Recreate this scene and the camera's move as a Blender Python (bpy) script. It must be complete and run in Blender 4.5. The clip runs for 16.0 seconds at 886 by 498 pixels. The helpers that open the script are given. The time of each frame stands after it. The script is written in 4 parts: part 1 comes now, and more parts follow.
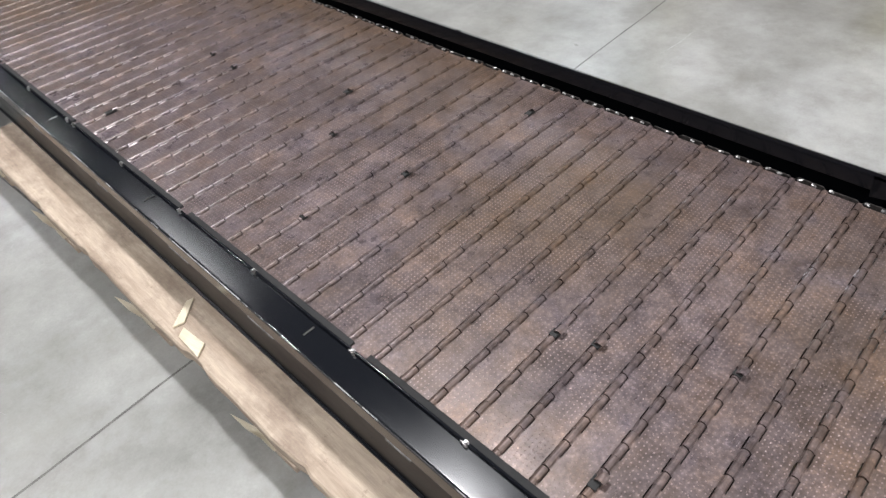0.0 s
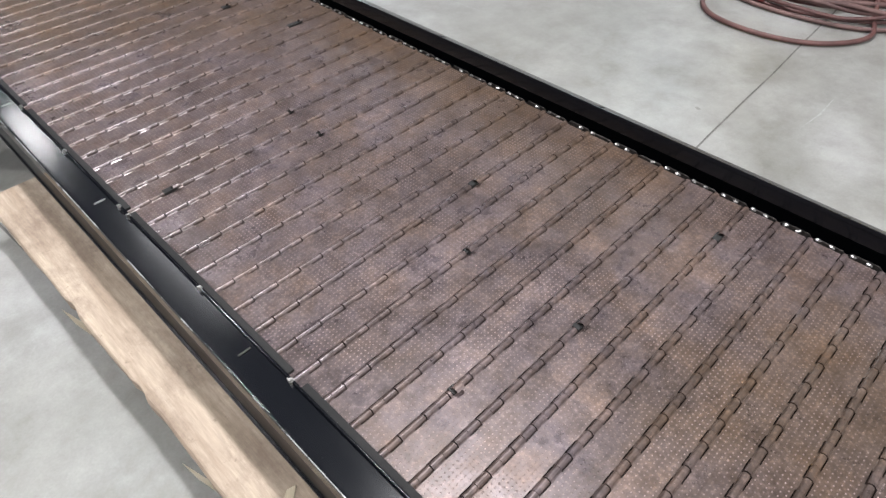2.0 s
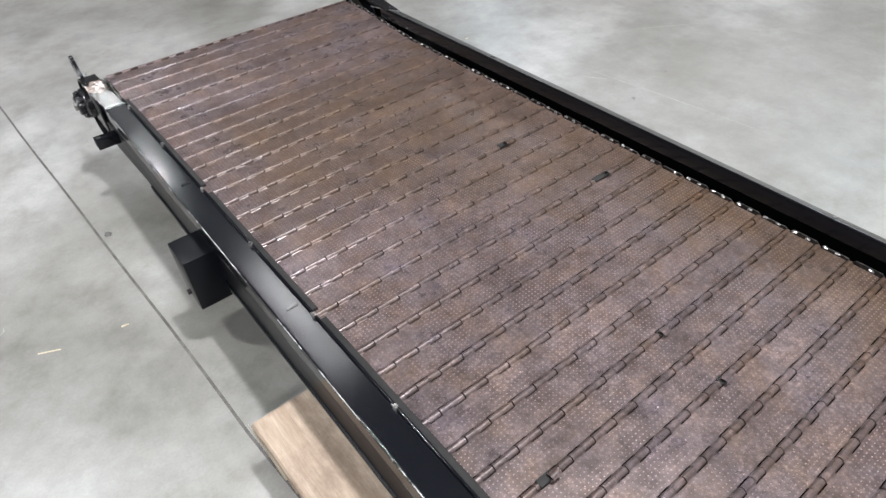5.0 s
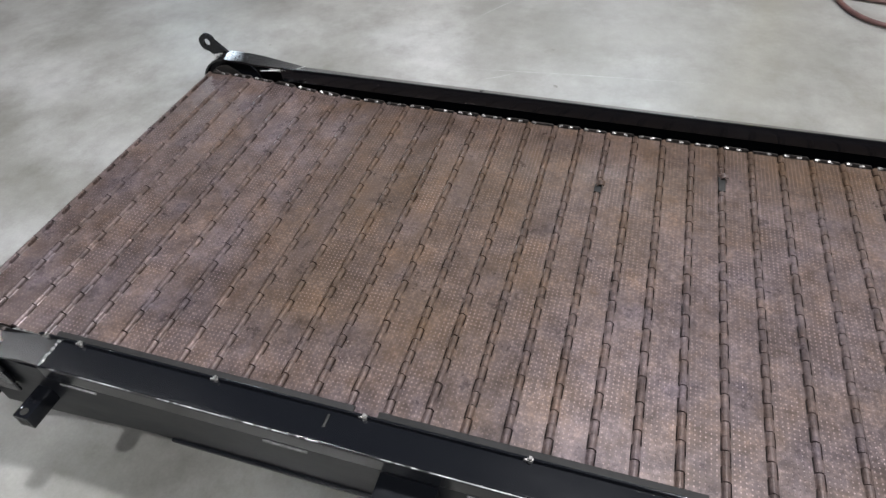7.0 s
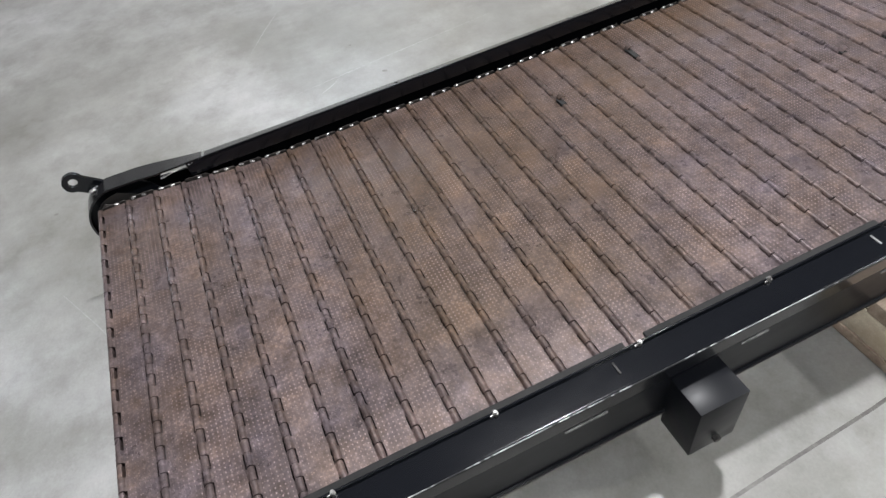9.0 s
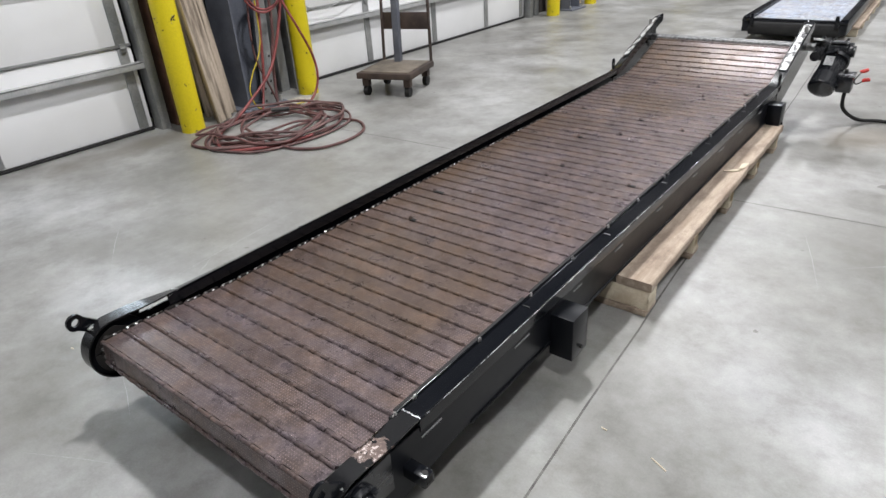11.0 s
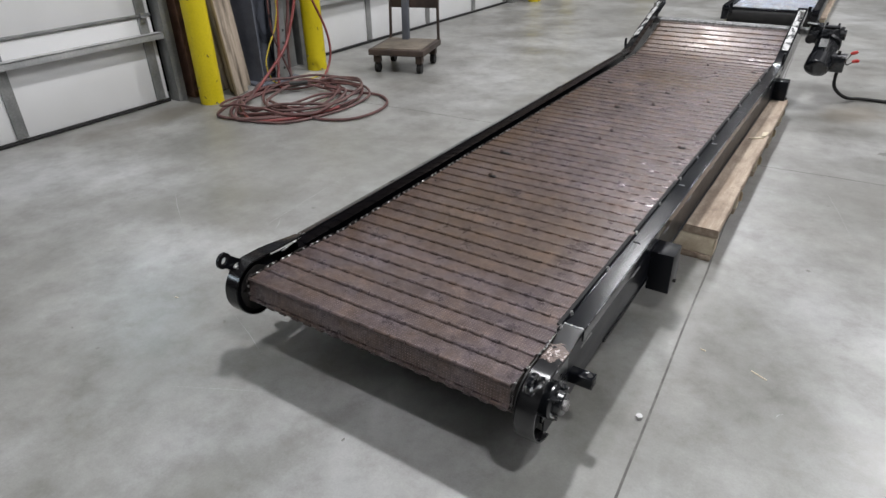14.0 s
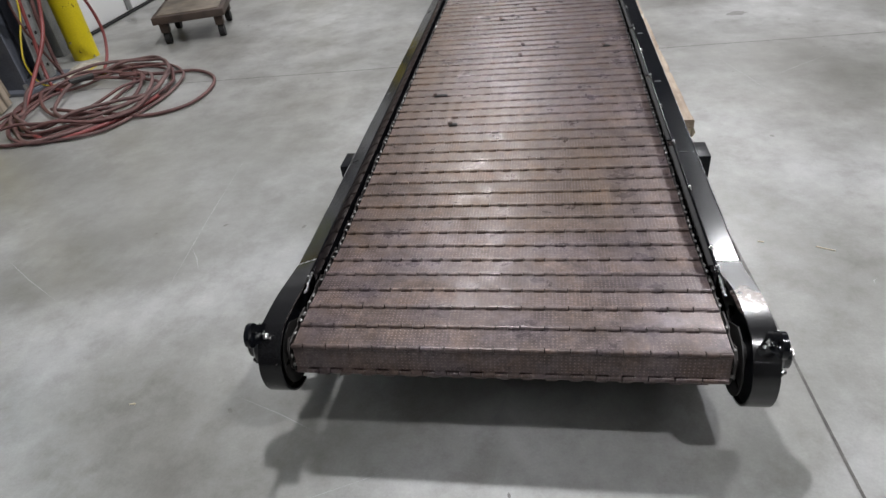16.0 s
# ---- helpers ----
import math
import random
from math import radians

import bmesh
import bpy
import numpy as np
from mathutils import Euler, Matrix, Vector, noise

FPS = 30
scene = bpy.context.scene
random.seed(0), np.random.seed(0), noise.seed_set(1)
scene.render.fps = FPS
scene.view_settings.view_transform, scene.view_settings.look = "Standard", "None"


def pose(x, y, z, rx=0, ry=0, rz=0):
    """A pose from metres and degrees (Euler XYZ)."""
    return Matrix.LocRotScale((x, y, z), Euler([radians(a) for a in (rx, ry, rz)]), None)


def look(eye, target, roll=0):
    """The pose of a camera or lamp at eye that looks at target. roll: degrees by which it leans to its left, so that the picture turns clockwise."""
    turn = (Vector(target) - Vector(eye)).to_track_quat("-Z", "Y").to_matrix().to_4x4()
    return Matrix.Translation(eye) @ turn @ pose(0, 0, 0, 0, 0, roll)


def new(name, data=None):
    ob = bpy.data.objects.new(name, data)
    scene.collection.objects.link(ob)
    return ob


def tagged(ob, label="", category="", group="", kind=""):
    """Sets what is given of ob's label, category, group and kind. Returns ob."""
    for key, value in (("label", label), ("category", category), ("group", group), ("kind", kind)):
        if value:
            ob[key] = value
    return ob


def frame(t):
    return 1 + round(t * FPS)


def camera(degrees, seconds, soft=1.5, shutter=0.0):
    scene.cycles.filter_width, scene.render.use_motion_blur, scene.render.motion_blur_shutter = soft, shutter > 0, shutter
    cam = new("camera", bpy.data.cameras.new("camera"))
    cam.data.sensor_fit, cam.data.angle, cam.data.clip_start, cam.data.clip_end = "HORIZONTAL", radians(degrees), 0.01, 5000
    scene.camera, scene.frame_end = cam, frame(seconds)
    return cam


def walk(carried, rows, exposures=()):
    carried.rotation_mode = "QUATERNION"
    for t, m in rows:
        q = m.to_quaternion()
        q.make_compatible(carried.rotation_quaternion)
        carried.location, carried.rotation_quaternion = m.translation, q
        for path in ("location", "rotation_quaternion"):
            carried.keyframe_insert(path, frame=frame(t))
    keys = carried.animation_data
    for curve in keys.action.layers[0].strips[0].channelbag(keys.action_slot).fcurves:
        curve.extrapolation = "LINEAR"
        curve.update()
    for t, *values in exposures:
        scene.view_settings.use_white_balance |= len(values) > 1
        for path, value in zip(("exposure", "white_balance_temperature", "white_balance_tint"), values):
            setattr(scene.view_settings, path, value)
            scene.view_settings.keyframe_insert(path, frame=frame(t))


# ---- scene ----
cam = camera(70.5, 16.0)

PATH = [
    (0, (0.772, 3.447, 1.128), (-0.205, 2.377, -0.251), -5.9),
    (0.5, (0.803, 3.245, 1.147), (-0.16, 2.169, -0.237), -6.5),
    (1, (0.77, 3.108, 1.137), (-0.255, 2.053, -0.218), -6.0),
    (1.5, (0.681, 2.971, 1.118), (-0.352, 1.988, -0.284), -6.9),
    (2, (0.677, 2.866, 1.138), (-0.315, 1.854, -0.273), -1.2),
    (2.5, (0.711, 2.787, 1.161), (-0.264, 1.733, -0.232), 0.7),
    (3, (0.731, 2.698, 1.169), (-0.243, 1.616, -0.203), 0.9),
    (3.5, (0.753, 2.565, 1.187), (-0.216, 1.451, -0.163), 0.7),
    (4, (0.763, 2.418, 1.198), (-0.176, 1.231, -0.11), -0.3),
    (4.5, (0.726, 2.223, 1.186), (-0.167, 0.987, -0.108), -3.0),
    (5, (0.738, 1.989, 1.178), (-0.143, 0.788, -0.157), -3.6),
    (7.5, (0.916, 0.796, 1.195), (-0.42, 0.506, -0.265), -3.0),
    (8, (0.883, 0.656, 1.187), (-0.408, 0.462, -0.328), -5.4),
    (8.5, (0.886, 0.458, 1.202), (-0.413, 0.503, -0.318), -12.7),
    (9, (0.91, 0.267, 1.215), (-0.403, 0.632, -0.248), -11.7),
    (9.5, (0.993, 0.047, 1.233), (-0.318, 0.802, -0.076), -8.8),
    (10, (1.067, -0.222, 1.273), (-0.081, 0.91, 0.091), -6.5),
    (12.5, (1.477, -1.014, 1.37), (0.343, 0.409, 0.541), -2.5),
    (13, (1.433, -1.057, 1.346), (0.271, 0.325, 0.486), -2.5),
    (13.5, (1.233, -1.14, 1.329), (0.127, 0.252, 0.413), -5.0),
    (14, (0.955, -1.181, 1.311), (-0.019, 0.261, 0.325), -1.4),
    (14.5, (0.715, -1.137, 1.271), (-0.18, 0.303, 0.21), -2.3),
    (15, (0.437, -1.134, 1.289), (-0.307, 0.324, 0.14), -6.2),
    (15.5, (0.236, -1.141, 1.281), (-0.289, 0.413, 0.137), -7.1),
    (16, (0.098, -1.073, 1.234), (-0.232, 0.511, 0.058), -7.3),
]
walk(cam, [(t, look(eye, target, roll)) for t, eye, target, roll in PATH],
     [(0, 0.66), (5, 0.84), (7.5, 0.64), (10, 0.64), (12.5, 0.3), (16, 0.17)])

# ---------------------------------------------------------------- light
world = bpy.data.worlds.new("hall_air")
scene.world = world
world.use_nodes = True
world.node_tree.nodes["Background"].inputs[0].default_value = (0.75, 0.85, 1.0, 1)
world.node_tree.nodes["Background"].inputs[1].default_value = 0.004


def high_bay(x, y, z, watts, sx, sy):
    data = bpy.data.lights.new("high_bay_lamp", "AREA")
    data.shape, data.size, data.size_y = "RECTANGLE", sx, sy
    data.energy, data.color = watts, (0.968, 0.972, 1.0)
    ob = new("high_bay_lamp", data)
    ob.matrix_basis = pose(x, y, z)
    return ob


# staggered rows of lamps under the roof, compact high bays and tubes; watts tuned lamp by lamp
LAMP_Z = 5.0
# those at x 3.4 and 5.9, y -7.0 and 12.0 are unseen, added fill
for lx, ly, watts, wide, long in ((-0.55, -7.4, 24, 0.16, 0.6), (-0.88, -3.3, 20, 0.2, 2.2), (-0.52, 1.62, 170, 0.22, 0.22), (-1.15, 7.9, 128, 0.6, 1.8), (-0.6, 12.0, 130, 0.16, 0.6),
                                  (2.24, -7.0, 8, 0.16, 0.6), (2.27, -1.3, 110, 0.22, 0.22), (2.5, 5.9, 185, 0.22, 0.22), (3.4, 10.6, 90, 0.16, 0.6),
                                  (5.9, -3.6, 6, 0.16, 0.6), (5.9, 2.0, 45, 0.16, 0.6), (5.9, 7.6, 60, 0.16, 0.6)):
    high_bay(lx, ly, LAMP_Z, watts, wide, long)

# ---------------------------------------------------------------- materials


def nodes_of(name):
    m = bpy.data.materials.new(name)
    m.use_nodes = True
    nt = m.node_tree
    return m, nt, nt.nodes["Principled BSDF"]


def ramp(nt, fac, stops):
    r = nt.nodes.new("ShaderNodeValToRGB")
    els = r.color_ramp.elements
    while len(els) < len(stops):
        els.new(0.5)
    for e, (p, c) in zip(els, stops):
        e.position, e.color = p, (*c, 1)
    nt.links.new(fac, r.inputs[0])
    return r.outputs[0]


def noise_tex(nt, scale, detail=6, rough=0.6, space="Object", stretch=None):
    tc = nt.nodes.new("ShaderNodeTexCoord")
    src = tc.outputs[space]
    if stretch:
        mp = nt.nodes.new("ShaderNodeMapping")
        mp.inputs["Scale"].default_value = stretch
        nt.links.new(src, mp.inputs[0])
        src = mp.outputs[0]
    n = nt.nodes.new("ShaderNodeTexNoise")
    n.inputs["Scale"].default_value, n.inputs["Detail"].default_value, n.inputs["Roughness"].default_value = scale, detail, rough
    nt.links.new(src, n.inputs["Vector"])
    return n.outputs["Fac"]


def mix_rgb(nt, a, b, fac, mode="MIX"):
    m = nt.nodes.new("ShaderNodeMix")
    m.data_type, m.blend_type = "RGBA", mode
    if isinstance(fac, float):
        m.inputs[0].default_value = fac
    else:
        nt.links.new(fac, m.inputs[0])
    for sock, v in ((m.inputs[6], a), (m.inputs[7], b)):
        if isinstance(v, tuple):
            sock.default_value = (*v, 1)
        else:
            nt.links.new(v, sock)
    return m.outputs[2]


def bump(nt, bsdf, height, strength, dist=0.002):
    b = nt.nodes.new("ShaderNodeBump")
    b.inputs["Strength"].default_value, b.inputs["Distance"].default_value = strength, dist
    nt.links.new(height, b.inputs["Height"])
    nt.links.new(b.outputs[0], bsdf.inputs["Normal"])
    return b


def worn(name, c0, c1, scale=8, rough=(0.35, 0.6), metal=0.0, bumpy=0.2, fine=90, stretch=None, spread=(0.35, 0.65), space="Object"):
    """A surface of two tones with grain at two scales."""
    m, nt, b = nodes_of(name)
    big = noise_tex(nt, scale, stretch=stretch, space=space)
    small = noise_tex(nt, fine, 4, stretch=stretch, space=space)
    col = ramp(nt, big, [(spread[0], c0), (spread[1], c1)])
    dark = ramp(nt, small, [(0.3, (0.72, 0.72, 0.72)), (0.7, (1, 1, 1))])
    nt.links.new(mix_rgb(nt, col, dark, 1.0, "MULTIPLY"), b.inputs["Base Color"])
    rr = nt.nodes.new("ShaderNodeMapRange")
    rr.inputs[3].default_value, rr.inputs[4].default_value = rough
    nt.links.new(small, rr.inputs[0])
    nt.links.new(rr.outputs[0], b.inputs["Roughness"])
    b.inputs["Metallic"].default_value = metal
    bump(nt, b, small, bumpy)
    return m


def math_node(nt, op, a, b=None, c=None):
    n = nt.nodes.new("ShaderNodeMath")
    n.operation = op
    for i, v in enumerate((a, b, c)):
        if v is None:
            continue
        if isinstance(v, (int, float)):
            n.inputs[i].default_value = v
        else:
            nt.links.new(v, n.inputs[i])
    return n.outputs[0]


def concrete():
    m, nt, b = nodes_of("polished_concrete")
    cloud = noise_tex(nt, 0.9, 10, 0.68, stretch=(1.0, 0.85, 1.0))
    mottle = noise_tex(nt, 1.7, 7, 0.55, stretch=(0.9, 1.1, 1))
    grain = noise_tex(nt, 160, 3)
    base = ramp(nt, cloud, [(0.34, (0.19, 0.183, 0.168)), (0.5, (0.285, 0.282, 0.268)), (0.62, (0.375, 0.375, 0.368))])
    spots = ramp(nt, mottle, [(0.34, (0.78, 0.775, 0.755)), (0.5, (1, 1, 1)), (0.64, (1.12, 1.12, 1.115))])
    col = mix_rgb(nt, base, spots, 1.0, "MULTIPLY")
    patchy = noise_tex(nt, 5.5, 8, 0.7)
    col = mix_rgb(nt, col, ramp(nt, patchy, [(0.33, (0.77, 0.76, 0.74)), (0.5, (1, 1, 1)), (0.66, (1.14, 1.14, 1.14))]), 1.0, "MULTIPLY")
    fine = ramp(nt, grain, [(0.3, (0.9, 0.9, 0.9)), (0.7, (1, 1, 1))])
    stain = noise_tex(nt, 1.3, 5, 0.5)
    rusty = ramp(nt, stain, [(0.66, (0, 0, 0)), (0.8, (0.12, 0.12, 0.12))])
    col = mix_rgb(nt, mix_rgb(nt, col, fine, 1.0, "MULTIPLY"), (0.3, 0.26, 0.2), rusty)
    # old spills and a trodden stretch, with ragged edges
    tc = nt.nodes.new("ShaderNodeTexCoord")
    sep = nt.nodes.new("ShaderNodeSeparateXYZ")
    nt.links.new(tc.outputs["Object"], sep.inputs[0])
    ragged = noise_tex(nt, 3.2, 9, 0.68)
    for cx, cy, rx, ry, tone, power in ((-1.55, 0.95, 0.95, 0.75, (0.17, 0.165, 0.15), 0.5), (-2.42, 1.3, 0.3, 0.22, (0.15, 0.145, 0.132), 0.5), (-1.95, 1.55, 0.35, 0.2, (0.17, 0.165, 0.15), 0.4), (-3.05, 1.35, 0.16, 0.7, (0.13, 0.115, 0.09), 0.7),
                                        (0.98, 3.6, 0.22, 0.28, (0.2, 0.165, 0.12), 0.5), (1.15, 2.2, 0.5, 0.5, (0.18, 0.175, 0.16), 0.35), (-2.0, -1.2, 0.8, 0.6, (0.18, 0.175, 0.165), 0.4)):
        u = math_node(nt, "DIVIDE", math_node(nt, "SUBTRACT", sep.outputs[0], cx), rx)
        v = math_node(nt, "DIVIDE", math_node(nt, "SUBTRACT", sep.outputs[1], cy), ry)
        d = math_node(nt, "SQRT", math_node(nt, "ADD", math_node(nt, "MULTIPLY", u, u), math_node(nt, "MULTIPLY", v, v)))
        d = math_node(nt, "MULTIPLY_ADD", ragged, 2.4, d)
        spill = nt.nodes.new("ShaderNodeMapRange")
        spill.inputs[1].default_value, spill.inputs[2].default_value, spill.inputs[3].default_value, spill.inputs[4].default_value = 2.3, 1.5, 0.0, power
        nt.links.new(d, spill.inputs[0])
        col = mix_rgb(nt, col, tone, spill.outputs[0])
    nt.links.new(col, b.inputs["Base Color"])
    rr = nt.nodes.new("ShaderNodeMapRange")
    rr.inputs[1].default_value, rr.inputs[2].default_value = 0.3, 0.7
    rr.inputs[3].default_value, rr.inputs[4].default_value = 0.29, 0.46
    nt.links.new(mottle, rr.inputs[0])
    nt.links.new(rr.outputs[0], b.inputs["Roughness"])
    bump(nt, b, mottle, 0.04, 0.004)
    return m


def belt_steel(name, dark, light, rust, metal, rough):
    """Hinged steel plate with staggered raised dimples; each plate a little different."""
    m, nt, b = nodes_of(name)
    tc = nt.nodes.new("ShaderNodeTexCoord")
    sep = nt.nodes.new("ShaderNodeSeparateXYZ")
    nt.links.new(tc.outputs["Object"], sep.inputs[0])
    geo = nt.nodes.new("ShaderNodeNewGeometry")
    info = nt.nodes.new("ShaderNodeObjectInfo")
    # dimples
    row = math_node(nt, "DIVIDE", sep.outputs[1], 0.0082)
    u = math_node(nt, "SUBTRACT", math_node(nt, "FRACT", math_node(nt, "DIVIDE", sep.outputs[0], 0.0086)), 0.5)
    v = math_node(nt, "SUBTRACT", math_node(nt, "FRACT", row), 0.5)
    d = math_node(nt, "SQRT", math_node(nt, "ADD", math_node(nt, "MULTIPLY", math_node(nt, "MULTIPLY", u, u), 1.3), math_node(nt, "MULTIPLY", math_node(nt, "MULTIPLY", v, v), 2.2)))
    dot = nt.nodes.new("ShaderNodeMapRange")
    dot.inputs[1].default_value, dot.inputs[2].default_value = 0.26, 0.12
    nt.links.new(d, dot.inputs[0])
    flat = math_node(nt, "LESS_THAN", sep.outputs[2], 0.0008)
    dimple = math_node(nt, "MULTIPLY", dot.outputs[0], flat)
    # tone over the whole belt and plate by plate
    pos = nt.nodes.new("ShaderNodeTexNoise")
    pos.inputs["Scale"].default_value, pos.inputs["Detail"].default_value, pos.inputs["Roughness"].default_value = 6.0, 10, 0.74
    nt.links.new(geo.outputs["Position"], pos.inputs["Vector"])
    smear = nt.nodes.new("ShaderNodeTexNoise")
    smear.inputs["Scale"].default_value, smear.inputs["Detail"].default_value = 1.7, 4
    nt.links.new(geo.outputs["Position"], smear.inputs["Vector"])
    base = ramp(nt, pos.outputs["Fac"], [(0.33, dark), (0.62, light)])
    side = math_node(nt, "MULTIPLY_ADD", sep.outputs[0], -0.22, smear.outputs["Fac"])
    rusty = ramp(nt, side, [(0.45, (0, 0, 0)), (0.66, (0.8, 0.8, 0.8))])
    col = mix_rgb(nt, base, rust, rusty)
    speck = nt.nodes.new("ShaderNodeTexNoise")
    speck.inputs["Scale"].default_value, speck.inputs["Detail"].default_value, speck.inputs["Roughness"].default_value = 130.0, 3, 0.6
    nt.links.new(geo.outputs["Position"], speck.inputs["Vector"])
    col = mix_rgb(nt, col, ramp(nt, speck.outputs["Fac"], [(0.3, (0.72, 0.72, 0.72)), (0.55, (1, 1, 1)), (0.76, (1.75, 1.72, 1.7))]), 1.0, "MULTIPLY")
    # sparse bright specks in the base colour imitate glints
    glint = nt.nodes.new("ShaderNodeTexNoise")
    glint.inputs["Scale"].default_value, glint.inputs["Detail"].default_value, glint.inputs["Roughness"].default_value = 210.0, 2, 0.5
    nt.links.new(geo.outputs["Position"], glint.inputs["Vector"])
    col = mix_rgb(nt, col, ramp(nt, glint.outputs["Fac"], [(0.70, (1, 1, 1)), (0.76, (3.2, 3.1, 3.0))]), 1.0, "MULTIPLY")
    mid = nt.nodes.new("ShaderNodeTexNoise")
    mid.inputs["Scale"].default_value, mid.inputs["Detail"].default_value, mid.inputs["Roughness"].default_value = 24.0, 7, 0.7
    nt.links.new(geo.outputs["Position"], mid.inputs["Vector"])
    col = mix_rgb(nt, col, ramp(nt, mid.outputs["Fac"], [(0.34, (0.76, 0.73, 0.69)), (0.5, (1, 1, 1)), (0.68, (1.24, 1.24, 1.27))]), 1.0, "MULTIPLY")
    tint = nt.nodes.new("ShaderNodeTexNoise")
    tint.inputs["Scale"].default_value, tint.inputs["Detail"].default_value, tint.inputs["Roughness"].default_value = 11.0, 6, 0.65
    nt.links.new(geo.outputs["Position"], tint.inputs["Vector"])
    col = mix_rgb(nt, col, ramp(nt, tint.outputs["Fac"], [(0.34, (1.1, 1.0, 0.86)), (0.5, (1, 1, 1)), (0.66, (0.94, 1.0, 1.12))]), 1.0, "MULTIPLY")
    each = ramp(nt, info.outputs["Random"], [(0.0, (0.88, 0.88, 0.88)), (1.0, (1.08, 1.08, 1.08))])
    col = mix_rgb(nt, col, each, 1.0, "MULTIPLY")
    patch = nt.nodes.new("ShaderNodeTexNoise")
    patch.inputs["Scale"].default_value, patch.inputs["Detail"].default_value, patch.inputs["Roughness"].default_value = 9.0, 8, 0.75
    nt.links.new(geo.outputs["Position"], patch.inputs["Vector"])
    wr = nt.nodes.new("ShaderNodeMapRange")
    wr.inputs[1].default_value, wr.inputs[2].default_value, wr.inputs[3].default_value, wr.inputs[4].default_value = 0.42, 0.66, 0.1, 0.95
    nt.links.new(patch.outputs["Fac"], wr.inputs[0])
    worn_amount = wr.outputs[0]
    rubbed = math_node(nt, "MULTIPLY", dimple, worn_amount)
    worn_top = mix_rgb(nt, col, tuple(min(1, 3.0 * c) for c in light), rubbed)
    nt.links.new(worn_top, b.inputs["Base Color"])
    nt.links.new(math_node(nt, "MULTIPLY_ADD", rubbed, 0.6, metal), b.inputs["Metallic"])
    rr = nt.nodes.new("ShaderNodeMapRange")
    rr.inputs[3].default_value, rr.inputs[4].default_value = rough
    rr.inputs[1].default_value, rr.inputs[2].default_value = 0.34, 0.66
    nt.links.new(tint.outputs["Fac"], rr.inputs[0])
    nt.links.new(rr.outputs[0], b.inputs["Roughness"])
    h = math_node(nt, "ADD", math_node(nt, "MULTIPLY", dimple, 0.8), math_node(nt, "MULTIPLY", pos.outputs["Fac"], 0.6))
    bump(nt, b, h, 0.5, 0.0008)
    return m


def chipped_paint(name, paint, under, scale, amount, rough=0.4, bare_y=None, gloss=0.4):
    m, nt, b = nodes_of(name)
    n = noise_tex(nt, scale, 8, 0.65)
    fine = noise_tex(nt, scale * 7, 4)
    if bare_y is not None:  # a band rubbed through to the primer
        tc = nt.nodes.new("ShaderNodeTexCoord")
        sep = nt.nodes.new("ShaderNodeSeparateXYZ")
        nt.links.new(tc.outputs["Object"], sep.inputs[0])
        d = math_node(nt, "ABSOLUTE", math_node(nt, "SUBTRACT", sep.outputs[1], bare_y))
        near_band = nt.nodes.new("ShaderNodeMapRange")
        near_band.inputs[1].default_value, near_band.inputs[2].default_value, near_band.inputs[3].default_value, near_band.inputs[4].default_value = 0.0, 0.085, 0.36, 0.0
        nt.links.new(d, near_band.inputs[0])
        n = math_node(nt, "ADD", n, near_band.outputs[0])
    mask = ramp(nt, n, [(amount, (0, 0, 0)), (amount + 0.025, (1, 1, 1))])
    tone = ramp(nt, fine, [(0.3, tuple(0.8 * c for c in paint)), (0.7, paint)])
    chips = noise_tex(nt, scale * 2.2, 5, 0.7)
    primer = ramp(nt, chips, [(0.42, tuple(0.7 * c for c in under)), (0.54, under), (0.6, tuple(min(0.7, 0.28 + 1.6 * c) for c in under))])
    nt.links.new(mix_rgb(nt, tone, primer, mask), b.inputs["Base Color"])
    b.inputs["Specular IOR Level"].default_value = gloss
    rr = nt.nodes.new("ShaderNodeMapRange")
    rr.inputs[3].default_value, rr.inputs[4].default_value = rough - 0.12, rough + 0.15
    nt.links.new(fine, rr.inputs[0])
    nt.links.new(rr.outputs[0], b.inputs["Roughness"])
    bump(nt, b, fine, 0.05)
    return m


def wood(name, c0, c1, dirt):
    """Sawn softwood: long grain, knots of darker tone, dirty patches."""
    m, nt, b = nodes_of(name)
    grain = noise_tex(nt, 4, 7, 0.6, stretch=(10, 0.8, 10))
    fibre = noise_tex(nt, 55, 4, stretch=(6, 0.5, 6))
    blot = noise_tex(nt, 7, 8, 0.72, stretch=(1.4, 0.8, 1.4))
    scuff = noise_tex(nt, 38, 5, 0.7)
    col = ramp(nt, grain, [(0.3, c0), (0.66, c1)])
    col = mix_rgb(nt, col, ramp(nt, fibre, [(0.3, (0.78, 0.78, 0.78)), (0.65, (1, 1, 1))]), 1.0, "MULTIPLY")
    col = mix_rgb(nt, col, dirt, ramp(nt, blot, [(0.46, (0, 0, 0)), (0.66, (0.8, 0.8, 0.8))]))
    col = mix_rgb(nt, col, dirt, ramp(nt, scuff, [(0.62, (0, 0, 0)), (0.7, (0.6, 0.6, 0.6))]))
    nt.links.new(col, b.inputs["Base Color"])
    b.inputs["Roughness"].default_value = 0.75
    bump(nt, b, fibre, 0.35)
    return m


